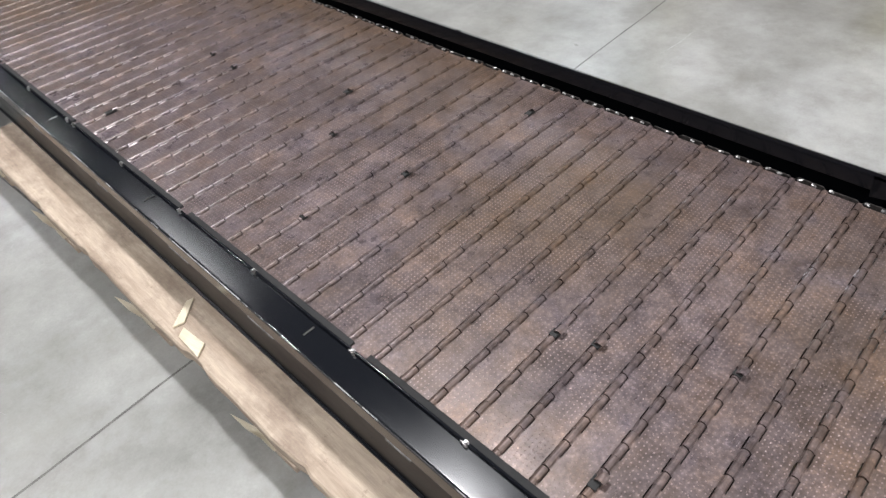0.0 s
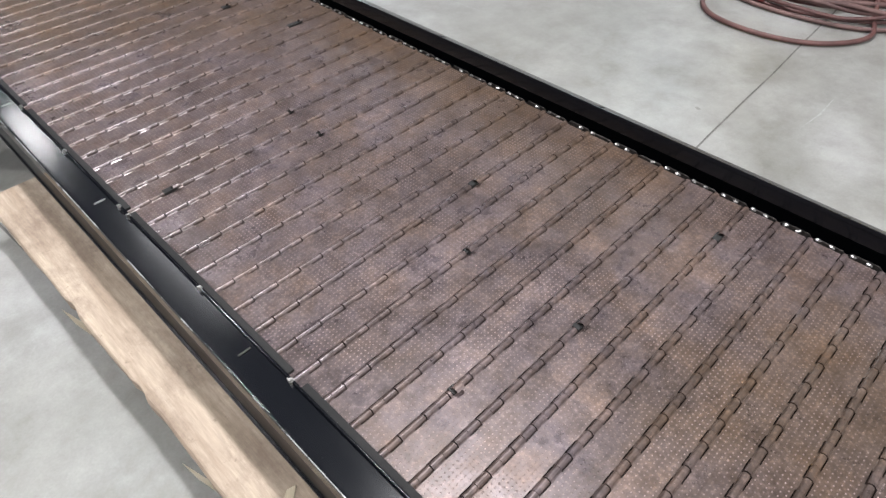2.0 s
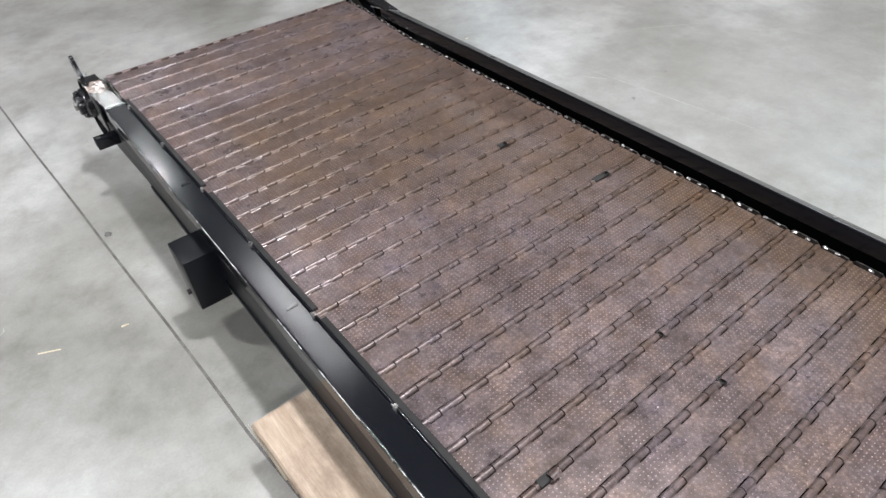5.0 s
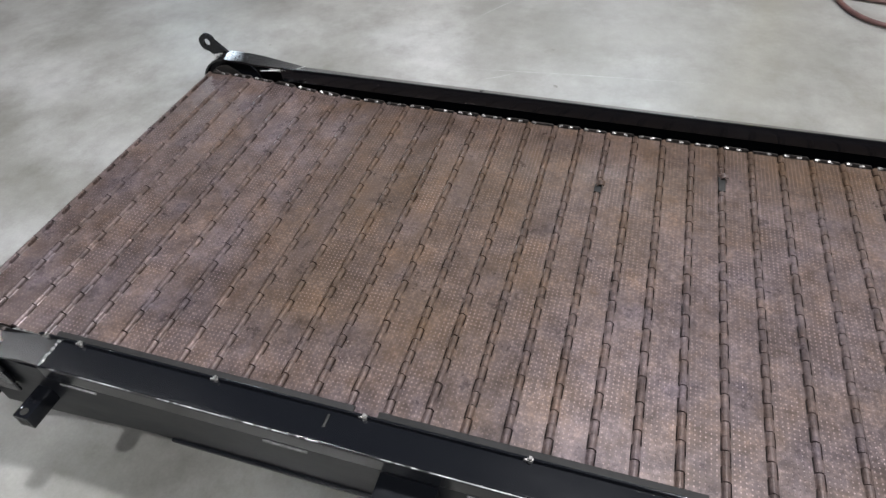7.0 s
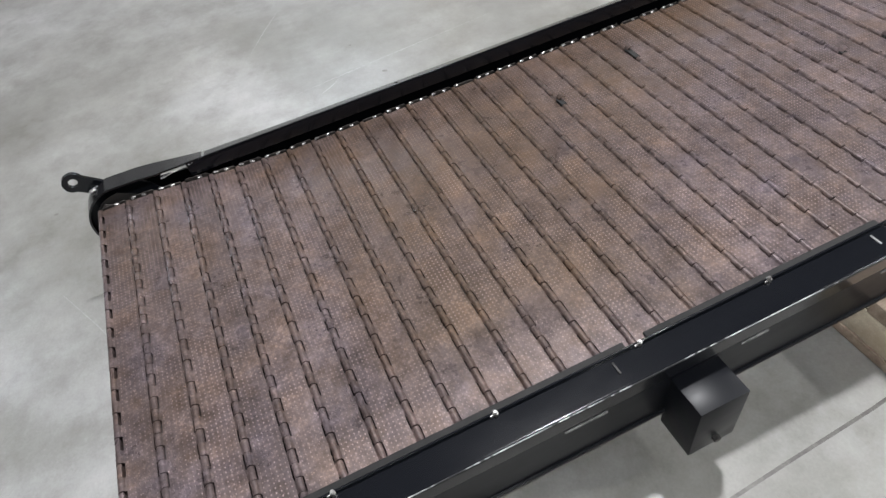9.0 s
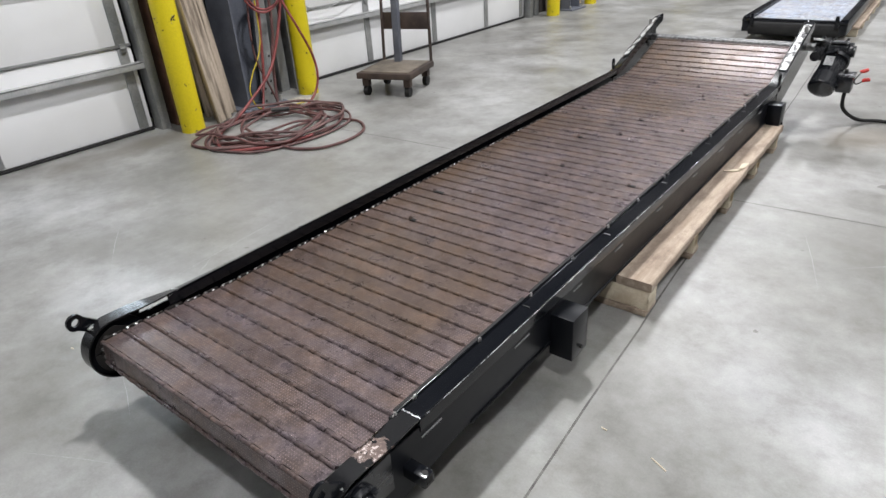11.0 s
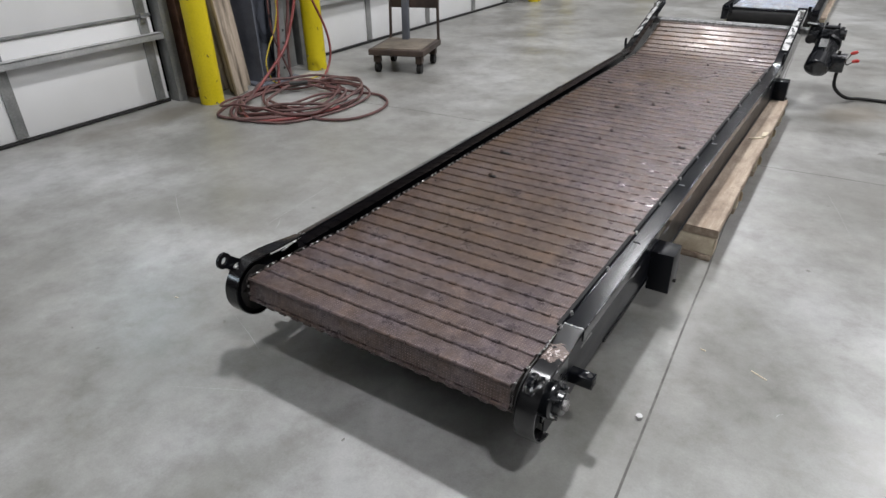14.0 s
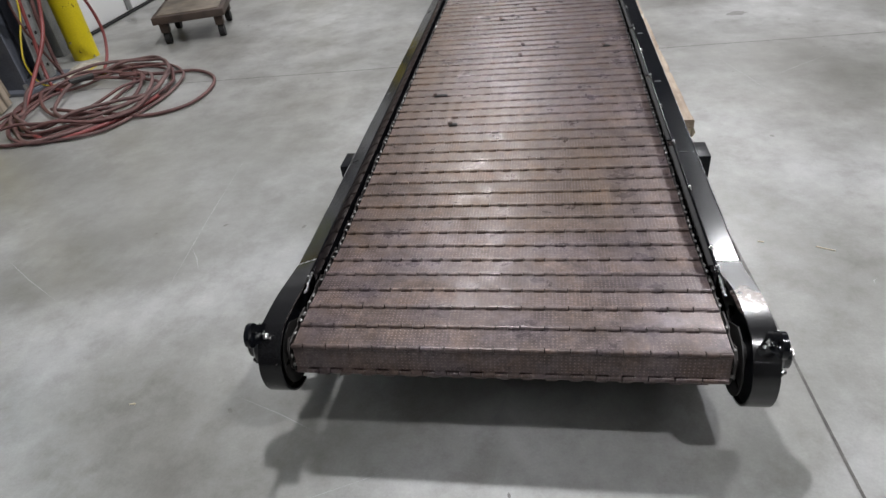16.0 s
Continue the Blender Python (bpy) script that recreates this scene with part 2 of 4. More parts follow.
def enamel(name, low=0.12, high=0.2, gloss=0.32):
    """Gloss black paint with faint smears and dust."""
    m, nt, b = nodes_of(name)
    smear = noise_tex(nt, 9, 6, 0.65, stretch=(1, 0.35, 1))
    dust = noise_tex(nt, 240, 3, 0.6)
    col = ramp(nt, dust, [(0.66, (0.006, 0.0068, 0.009)), (0.9, (0.016, 0.017, 0.018))])
    nt.links.new(col, b.inputs["Base Color"])
    rr = nt.nodes.new("ShaderNodeMapRange")
    rr.inputs[1].default_value, rr.inputs[2].default_value, rr.inputs[3].default_value, rr.inputs[4].default_value = 0.3, 0.7, low, high
    nt.links.new(smear, rr.inputs[0])
    nt.links.new(rr.outputs[0], b.inputs["Roughness"])
    b.inputs["Specular IOR Level"].default_value = gloss
    return m


MAT = dict(
    floor=concrete(),
    joint=worn("joint_filler", (0.07, 0.065, 0.06), (0.16, 0.15, 0.14), 20),
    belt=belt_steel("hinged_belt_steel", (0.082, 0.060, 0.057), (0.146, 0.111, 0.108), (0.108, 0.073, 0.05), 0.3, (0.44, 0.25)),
    silver=belt_steel("bare_belt_steel", (0.29, 0.31, 0.35), (0.38, 0.405, 0.45), (0.34, 0.36, 0.4), 0.7, (0.6, 0.45)),
    black=enamel("black_enamel"),
    black_web=enamel("dusty_black_enamel", 0.28, 0.42, 0.2),
    black_dull=worn("black_paint_dusty", (0.012, 0.011, 0.011), (0.03, 0.028, 0.026), 9, (0.4, 0.65), 0.0, 0.15),
    black_chipped=chipped_paint("black_paint_scuffed", (0.012, 0.012, 0.013), (0.2, 0.15, 0.132), 38, 0.71, 0.2, -0.038, 0.8),
    black_flaked=chipped_paint("black_paint_flaked", (0.012, 0.012, 0.013), (0.3, 0.28, 0.265), 30, 0.66, 0.15),
    # near black: paints the shade in gaps and bores; also drums and shafts
    dark=worn("void_shade_steel", (0.006, 0.006, 0.006), (0.015, 0.014, 0.013), 12, (0.6, 0.8)),
    zinc=worn("zinc_plated_steel", (0.5, 0.5, 0.5), (0.72, 0.72, 0.71), 60, (0.22, 0.38), 0.9),
    pin=worn("rubbed_pin_steel", (0.16, 0.15, 0.145), (0.5, 0.49, 0.48), 90, (0.25, 0.5), 0.8),
    weld=worn("bare_weld_seam", (0.15, 0.15, 0.15), (0.36, 0.36, 0.36), 60, (0.35, 0.6), 0.5),
    pine=wood("raw_pine_lumber", (0.33, 0.25, 0.185), (0.53, 0.43, 0.335), (0.2, 0.145, 0.11)),
    pine_pale=wood("split_pine", (0.64, 0.55, 0.40), (0.78, 0.70, 0.55), (0.5, 0.4, 0.28)),
    lumber=worn("weathered_lumber", (0.13, 0.098, 0.07), (0.6, 0.5, 0.39), 2.2, (0.65, 0.85), 0, 0.3, 40, (9, 9, 0.9), (0.38, 0.58)),
    door=worn("white_door_steel", (0.80, 0.80, 0.79), (0.88, 0.88, 0.88), 1.2, (0.4, 0.6), 0, 0.02, 500),
    galv=worn("galvanised_strut", (0.26, 0.27, 0.27), (0.42, 0.42, 0.41), 5, (0.35, 0.55), 0.5),
    wall=worn("painted_wall_panel", (0.2, 0.2, 0.2), (0.28, 0.28, 0.28), 1.5, (0.6, 0.8)),
    wall_dark=worn("dark_wall_panel", (0.02, 0.017, 0.015), (0.045, 0.037, 0.032), 1.2, (0.7, 0.9)),
    rust=worn("rusty_jamb", (0.09, 0.045, 0.03), (0.19, 0.1, 0.065), 7, (0.6, 0.8)),
    yellow=chipped_paint("safety_yellow_paint", (0.68, 0.55, 0.012), (0.05, 0.04, 0.02), 16, 0.63, 0.42),
    column=worn("blue_grey_steel", (0.1, 0.11, 0.135), (0.16, 0.17, 0.2), 4, (0.45, 0.65), 0.0),
    rack=worn("blue_grey_rack_paint", (0.24, 0.28, 0.32), (0.34, 0.38, 0.42), 5, (0.4, 0.6)),
    hose=worn("red_rubber_hose", (0.075, 0.031, 0.03), (0.165, 0.075, 0.068), 7, (0.45, 0.65), 0, 0.1),
    hose_dusty=worn("dusty_red_hose", (0.1, 0.055, 0.052), (0.2, 0.115, 0.105), 9, (0.6, 0.8), 0, 0.1),
    dust=worn("pale_floor_dust", (0.33, 0.30, 0.24), (0.62, 0.58, 0.5), 25, (0.85, 0.95), 0, 0.3),
    scuff=worn("pale_scuff", (0.36, 0.36, 0.35), (0.46, 0.46, 0.45), 12, (0.5, 0.65)),
    red=worn("bright_red_hose", (0.17, 0.03, 0.03), (0.3, 0.075, 0.07), 5, (0.4, 0.55)),
    cord=worn("yellow_cord", (0.55, 0.42, 0.03), (0.65, 0.5, 0.05), 5),
    cart=worn("rusty_brown_steel", (0.045, 0.033, 0.028), (0.1, 0.07, 0.055), 6, (0.5, 0.7), 0.2),
    stain=worn("old_oil_stain", (0.17, 0.162, 0.148), (0.23, 0.222, 0.205), 30, (0.3, 0.45)),
    # broken bright tone that stands in for highlights along the rail edges
    edge=chipped_paint("edge_highlight_paint", (0.03, 0.03, 0.031), (0.42, 0.42, 0.43), 14, 0.49, 0.35),
    # pale patches paint the reflections on the gear head's cover
    grey_patched=chipped_paint("grey_paint_pale_patches", (0.05, 0.05, 0.055), (0.35, 0.35, 0.36), 26, 0.52, 0.3),
    plug=worn("red_plug_plastic", (0.55, 0.03, 0.025), (0.62, 0.05, 0.04), 20, (0.35, 0.5)),
    strut=worn("bright_galvanised_strut", (0.42, 0.43, 0.43), (0.62, 0.62, 0.61), 5, (0.35, 0.55), 0.3),
    # pale patches on black; on the motor bracket they paint lamp reflections
    pale_patched=chipped_paint("black_paint_pale_patches", (0.012, 0.012, 0.013), (0.62, 0.62, 0.61), 22, 0.46, 0.35),
    deck=worn("cart_board", (0.12, 0.10, 0.08), (0.24, 0.20, 0.155), 5, (0.6, 0.85)),
    rubber=worn("black_rubber", (0.007, 0.007, 0.007), (0.016, 0.015, 0.015), 20, (0.65, 0.9)),
    motor=enamel("glossy_black_casting", 0.2, 0.32, 1.0),
    paper=worn("fluorescent_paper", (0.6, 0.72, 0.02), (0.66, 0.78, 0.03), 3),
    bag=worn("white_plastic_bag", (0.6, 0.6, 0.6), (0.8, 0.8, 0.8), 20, (0.3, 0.5)),
    roof=worn("grey_roof_deck", (0.13, 0.13, 0.134), (0.19, 0.19, 0.195), 1),
    links=worn("oily_chain_plate", (0.02, 0.018, 0.017), (0.09, 0.08, 0.075), 45, (0.4, 0.65), 0.3),
)

day, nt_, b_ = nodes_of("daylit_pane")
b_.inputs["Emission Color"].default_value = (0.74, 0.87, 1.0, 1)
b_.inputs["Emission Strength"].default_value = 11.0
MAT["day"] = day

# ---------------------------------------------------------------- mesh helpers


def part(name, bm, material, parent=None, label="", smooth=False):
    """Links a bmesh as one mesh object, under a thing or a part."""
    bmesh.ops.recalc_face_normals(bm, faces=bm.faces)
    for e in bm.edges:
        e.smooth = smooth or (len(e.link_faces) == 2 and e.calc_face_angle(0.0) < 0.5)
    for f in bm.faces:
        f.smooth = True
    me = bpy.data.meshes.new(name)
    bm.to_mesh(me)
    bm.free()
    me.materials.append(MAT[material])
    ob = new(name, me)
    if parent:
        ob.parent = parent
    if label:
        ob["label"] = label
    return ob


def thing(name, label, category, group="", kind=""):
    return tagged(new(name), label, category, group, kind)


def box(bm, x0, x1, y0, y1, z0, z1, bev=0.0, m=None):
    r = bmesh.ops.create_cube(bm, size=1)
    vs = r["verts"]
    bmesh.ops.transform(bm, matrix=Matrix.Translation(((x0 + x1) / 2, (y0 + y1) / 2, (z0 + z1) / 2)) @ Matrix.Diagonal((x1 - x0, y1 - y0, z1 - z0, 1)), verts=vs)
    if bev:
        es = list({e for v in vs for e in v.link_edges})
        out = bmesh.ops.bevel(bm, geom=es, offset=bev, segments=2, affect="EDGES", profile=0.5)
        vs = list({v for f in out["faces"] for v in f.verts} | {v for v in vs if v.is_valid})
    if m is not None:
        bmesh.ops.transform(bm, matrix=m, verts=vs)
    return bm


def one_box(x0, x1, y0, y1, z0, z1, bev=0.0, m=None):
    return box(bmesh.new(), x0, x1, y0, y1, z0, z1, bev, m)


def cyl(bm, p0, p1, r, seg=16, r2=None):
    p0, p1 = Vector(p0), Vector(p1)
    d = p1 - p0
    q = d.to_track_quat("Z", "Y").to_matrix().to_4x4()
    bmesh.ops.create_cone(bm, cap_ends=True, segments=seg, radius1=r, radius2=r if r2 is None else r2, depth=d.length,
                          matrix=Matrix.Translation((p0 + p1) / 2) @ q)
    return bm


def one_cyl(p0, p1, r, seg=16, r2=None):
    return cyl(bmesh.new(), p0, p1, r, seg, r2)


def sweep(bm, pts, r, seg=8, closed=False):
    """A round tube along points."""
    pts = [Vector(p) for p in pts]
    n = len(pts)
    rings, up = [], Vector((0, 0, 1))
    for i, p in enumerate(pts):
        a = pts[(i - 1) % n] if closed or i else p
        b = pts[(i + 1) % n] if closed or i < n - 1 else p
        d = (b - a).normalized()
        s = d.cross(up)
        if s.length < 1e-4:
            s = d.cross(Vector((1, 0, 0)))
        s.normalize()
        w = s.cross(d)
        rings.append([bm.verts.new(p + r * (math.cos(k * 2 * math.pi / seg) * s + math.sin(k * 2 * math.pi / seg) * w)) for k in range(seg)])
    for i in range(n if closed else n - 1):
        a, b = rings[i], rings[(i + 1) % n]
        for k in range(seg):
            bm.faces.new((a[k], a[(k + 1) % seg], b[(k + 1) % seg], b[k]))
    if not closed:
        bm.faces.new(rings[0][::-1])
        bm.faces.new(rings[-1])
    return bm


def smooth_path(pts, steps=8, closed=False):
    """Catmull-Rom points through pts."""
    pts = [Vector(p) for p in pts]
    n = len(pts)
    out = []
    for i in range(n if closed else n - 1):
        p = [pts[(i + k) % n] if closed else pts[min(max(i + k, 0), n - 1)] for k in (-1, 0, 1, 2)]
        for s in range(steps):
            t = s / steps
            out.append(0.5 * (2 * p[1] + (p[2] - p[0]) * t + (2 * p[0] - 5 * p[1] + 4 * p[2] - p[3]) * t * t + (3 * p[1] - p[0] - 3 * p[2] + p[3]) * t ** 3))
    if not closed:
        out.append(pts[-1])
    return out


def extrude_yz(bm, poly, x0, x1):
    """A plate: a polygon in (y, z), thick from x0 to x1."""
    a = [bm.verts.new((x0, y, z)) for y, z in poly]
    b = [bm.verts.new((x1, y, z)) for y, z in poly]
    n = len(poly)
    bm.faces.new(a)
    bm.faces.new(b[::-1])
    for i in range(n):
        bm.faces.new((a[i], b[i], b[(i + 1) % n], a[(i + 1) % n]))
    return bm


def strip_yz(bm, top, x0, x1, thick):
    """A bent flat bar: follows (y, z) points of its top, thick downwards along the normal."""
    n = len(top)
    low = []
    for i in range(n):
        a, b = Vector(top[max(i - 1, 0)]), Vector(top[min(i + 1, n - 1)])
        d = (b - a).normalized()
        low.append((top[i][0] + d[1] * thick, top[i][1] - d[0] * thick))
    return extrude_yz(bm, list(top) + low[::-1], x0, x1)


# ---------------------------------------------------------------- the hall
WX = -3.34  # face of the dock wall


def structure(name, bm, material, label, category):
    return tagged(part(name, bm, material), label, category, kind="structure")


ground = structure("floor", one_box(-3.9, 9.0, -11.0, 13.4, -0.2, 0.0), "floor", "polished grey concrete slab with stains and sawn joints", "floor")
# sawn joints: shallow dark filler strips let into the slab


def joint(pts, w=0.005):
    bm = bmesh.new()
    for (xa, ya), (xb, yb) in zip(pts, pts[1:]):
        d = Vector((xb - xa, yb - ya, 0)).normalized()
        s = Vector((-d.y, d.x, 0)) * w / 2
        a, b = Vector((xa, ya, 0)), Vector((xb, yb, 0))
        up = Vector((0, 0, 0.0012))
        vs = [bm.verts.new(p + up) for p in (a - s, b - s, b + s, a + s)]
        bm.faces.new(vs)
    return part("floor_joint", bm, "joint", ground)


rj = random.Random(4)
joint([(0.709 - 0.058 * y + rj.uniform(-0.003, 0.003), y) for y in [-9 + 0.22 * k for k in range(101)]], 0.007)
joint([(x, 2.349 + rj.uniform(-0.003, 0.003) + 0.05 * x) for x in [-3.3 + 0.25 * k for k in range(49)]], 0.006)
joint([(x, 8.2) for x in (-3.3, 9)], 0.006)
joint([(x, -3.6) for x in (-3.3, 9)], 0.006)
joint([(-5 + 9.5, -9), (4.5, 13)], 0.006)

# oil spots and dulled patches on the slab


def spot(x, y, r, material, squash=1.0, turn=0.0):
    bm = bmesh.new()
    n = 22
    ring = []
    for k in range(n):
        a = 2 * math.pi * k / n
        d = r * (1 + 0.45 * noise.noise(Vector((3 * math.cos(a), 3 * math.sin(a), 40 * x + 17 * y))))
        u, v = d * math.cos(a), d * squash * math.sin(a)
        ring.append(bm.verts.new((x + u * math.cos(turn) - v * math.sin(turn), y + u * math.sin(turn) + v * math.cos(turn), 0.0009)))
    bm.faces.new(ring)
    part("stain", bm, material, ground)


def scuff(pts, w):
    """A pale scrape across the slab, tapering out at both ends."""
    bm = bmesh.new()
    a, b = Vector((*pts[0], 0.0011)), Vector((*pts[1], 0.0011))
    side = Vector((-(b - a).y, (b - a).x, 0)).normalized() * w / 2
    mid = (a + b) / 2 + side * 3
    bm.faces.new([bm.verts.new(v) for v in (a, mid - side, b, mid + side)])
    part("scrape", bm, "scuff", ground)


for xa, ya, xb, yb, w in ((-0.62, -0.44, -0.2, -0.23, 0.003), (-1.13, 0.24, -1.24, 1.33, 0.004), (-1.166, 0.6, -1.08, 0.47, 0.004), (-1.54, 2.49, -1.27, 2.48, 0.006), (1.0, 0.41, 1.016, 0.44, 0.004),
                          (-0.72, -0.06, -0.45, -0.17, 0.003), (-1.5, 0.3, -1.9, 0.55, 0.004), (1.1, 1.9, 1.5, 2.2, 0.003), (-1.9, 3.3, -1.4, 3.1, 0.005), (0.95, 2.2, 1.1, 1.7, 0.003)):
    scuff(((xa, ya), (xb, yb)), w)
rs = random.Random(23)
for k in range(38):
    spot(rs.uniform(-2.6, 2.6), rs.uniform(-0.9, 4.5), rs.uniform(0.003, 0.012), "stain", rs.uniform(0.4, 1.0), rs.uniform(0, 3))
for x, y, r, q, t in ((1.55, 1.25, 0.05, 0.6, 0.4), (1.95, 1.0, 0.035, 0.7, 1.0), (1.2, 2.9, 0.06, 0.6, 0.2)):
    spot(x, y, r, "stain", q, t)


# dock wall: piers and lintel, with three door openings through it
PIERS = ((-11.0, -2.0), (1.72, 2.86), (7.06, 9.02), (11.95, 13.4))
for i, (ya, yb) in enumerate(PIERS):
    structure("wall_dock_%d" % (i + 1), one_box(WX - 0.45, WX - 0.02, ya, yb, 0, 3.1), "wall_dark", "dark insulated wall pier between dock doors", "wall")
structure("wall_dock_top", one_box(WX - 0.45, WX - 0.02, -11.0, 13.4, 3.1, 7.0), "wall", "pale painted wall above the dock doors", "wall")
structure("wall_back", one_box(-3.9, 9.0, 13.4, 13.6, 0, 7.0), "wall_dark", "dark end wall behind the racking", "wall")
structure("wall_right", one_box(9.0, 9.2, -11.2, 13.6, 0, 7.0), "wall", "pale painted hall wall", "wall")
structure("wall_front", one_box(-3.9, 9.0, -11.2, -11.0, 0, 7.0), "wall", "pale painted hall wall", "wall")
structure("ceiling", one_box(-4.0, 9.2, -11.2, 13.6, 7.0, 7.2), "roof", "grey painted roof deck high above", "ceiling")


def dock_door(n, ya, yb, stiles):
    """A sectional door: four white sections with galvanised struts, stiles and roller brackets."""
    d = tagged(new("door_%d" % n), "closed white sectional dock door with galvanised struts", "door", "dock doors", "structure")
    d.location = (WX, 0, 0)
    heights = (0.018, 0.61, 1.235, 1.86, 2.48, 3.1)
    for k in range(5):
        z0, z1 = heights[k] + 0.004, heights[k + 1] - 0.004
        bm = bmesh.new()
        box(bm, -0.045, 0.0, ya, yb, z0, z1, 0.006)
        p = part("door_section", bm, "door", d)
        # horizontal strut on the upper edge of each section
        bm = bmesh.new()
        box(bm, 0.002, 0.075, ya - 0.03, yb + 0.03, z1 - 0.115, z1 - 0.108, 0.001)
        box(bm, 0.069, 0.075, ya - 0.03, yb + 0.03, z1 - 0.15, z1 - 0.108, 0.001)
        part("strut", bm, "strut", d, "galvanised hat-section strut")
        if k:
            bm = bmesh.new()
            box(bm, 0.001, 0.012, ya, yb, z0 - 0.004, z0 + 0.016, 0.003)
            part("section_joint", bm, "galv", d)
        for y in stiles:
            bm = bmesh.new()
            box(bm, 0.001, 0.014, y - 0.035, y + 0.035, z0 + 0.01, z1 - 0.002, 0.002)
            part("stile", bm, "galv", d)
            bm = bmesh.new()
            box(bm, 0.014, 0.03, y - 0.018, y + 0.018, z1 - 0.03, z1 + 0.03, 0.004)
            cyl(bm, (0.03, y - 0.02, z1), (0.03, y + 0.02, z1), 0.009, 8)
            part("hinge", bm, "galv", d)
    if n == 1:
        pane = part("window_pane", one_box(0.001, 0.006, 0.60, 1.30, 1.50, 1.80, 0.002), "day", d, "frosted daylit window pane")
        part("window_frame", box(box(one_box(0.001, 0.02, 0.57, 0.60, 1.47, 1.83), 0.001, 0.02, 1.30, 1.33, 1.47, 1.83), 0.001, 0.02, 0.60, 1.30, 1.80, 1.83), "rubber", d)
    bm = one_box(0.0, 0.02, ya, yb, 0.002, 0.02, 0.004)
    part("bottom_seal", bm, "rubber", d, "black rubber bottom seal")
    for y in (ya - 0.06, yb + 0.06):
        bm = bmesh.new()
        box(bm, -0.02, 0.09, y - 0.035, y + 0.035, 0, 3.1, 0.002)
        part("guide_rail", bm, "galv", d, "galvanised guide rail")
    return d


dock_door(1, -1.9, 1.56, (-1.83, -0.9, 0.50, 1.49))
dock_door(2, 2.98, 6.86, (3.025, 3.93, 4.97, 5.98, 6.78))
dock_door(3, 9.14, 11.83, (9.2, 9.7, 10.44, 11.2, 11.75))
for n, y in ((1, 1.755), (2, 2.80), (3, 7.12), (4, 8.95), (5, 12.0)):
    structure("trim_%d" % n, one_box(WX - 0.02, WX + (0.10 if n == 1 else 0.05), y - 0.045, y + 0.045, 0, 3.1, 0.003), "rust" if n == 1 else "galv", "rusty brown steel door jamb" if n == 1 else "grey galvanised steel door jamb", "trim")


pane = structure("window_1", one_box(WX - 0.018, WX - 0.008, -2.85, -2.15, 1.52, 1.88, 0.002), "day", "small frosted daylit window in the dock wall", "window")
bm = bmesh.new()
for ya, yb, za, zb in ((-2.88, -2.85, 1.49, 1.91), (-2.15, -2.12, 1.49, 1.91), (-2.85, -2.15, 1.88, 1.91), (-2.85, -2.15, 1.49, 1.52)):
    box(bm, WX - 0.019, WX, ya, yb, za, zb)
part("window_frame", bm, "rubber", pane)


def bollard(x, y, h=1.5, r=0.084):
    b = thing("bollard", "chipped safety-yellow steel pipe bollard by the dock door", "bollard", "yellow bollards")
    b.location = (x, y, 0)
    bm = one_cyl((0, 0, 0), (0, 0, h), r, 28)
    part("post", bm, "yellow", b, smooth=False)
    bm = bmesh.new()
    bmesh.ops.create_uvsphere(bm, u_segments=28, v_segments=10, radius=r, matrix=Matrix.Translation((0, 0, h)) @ Matrix.Diagonal((1, 1, 0.45, 1)))
    part("cap", bm, "yellow", b, smooth=True)


for x, y in ((-3.02, 1.70), (-3.05, 2.85), (-3.07, 7.17), (-3.08, 8.28), (-3.16, 12.35), (-3.16, 13.05)):
    bollard(x, y)


def column(x, y, w=0.27, d=0.3):
    c = thing("steel_column", "blue-grey steel building column with a bolted base plate", "column", "hall columns")
    c.location = (x, y, 0)
    bm = bmesh.new()
    box(bm, -d / 2, d / 2, -w / 2, -w / 2 + 0.014, 0.02, 7.0)
    box(bm, -d / 2, d / 2, w / 2 - 0.014, w / 2, 0.02, 7.0)
    box(bm, -0.005, 0.005, -w / 2 + 0.014, w / 2 - 0.014, 0.02, 7.0)
    part("shaft", bm, "column", c)
    part("base_plate", one_box(-0.22, 0.22, -0.2, 0.2, 0, 0.02, 0.002), "column", c)
    for bx in (-0.17, 0.17):
        for by in (-0.16, 0.16):
            part("anchor_bolt", one_cyl((bx, by, 0.02), (bx, by, 0.06), 0.014, 8), "zinc", c)


column(-3.19, 2.36)
column(-3.19, 7.72)


def leaning_plank(x, y, lean_y, w, h, t=0.04, mat="lumber", yaw=0):
    p = thing("plank", "weathered brown plank leaning upright beside the column", "plank", "leaning planks")
    p.matrix_basis = pose(x, y, 0.0, lean_y, 0, yaw)
    part("board", one_box(-t / 2, t / 2, -w / 2, w / 2, 0.012, h, 0.003), mat, p)


leaning_plank(-3.099, 2.037, 6.0, 0.19, 2.1, yaw=4)
leaning_plank(-3.202, 2.037, 3.5, 0.2, 1.9, yaw=-6)
leaning_plank(-2.996, 1.954, 6.5, 0.13, 1.7, 0.035, yaw=10)
leaning_plank(-3.275, 2.089, 6.5, 0.12, 2.0, 0.05, yaw=2)
leaning_plank(-3.290, 7.465, 1.5, 0.16, 2.2)
leaning_plank(-3.182, 8.086, 4.5, 0.16, 2.2)
leaning_plank(-3.290, 8.220, 4.5, 0.16, 2.0, yaw=5)

bm = bmesh.new()
extrude_yz(bm, [(2.335, 0.002), (2.475, 0.002), (2.55, 1.15), (2.455, 1.15)], 0.0, 0.005)
plate = tagged(part("perforated_bracket", bm, "galv"), "galvanised perforated angle bracket against the column", "bracket")
plate.location = (-3.02, 0, 0)
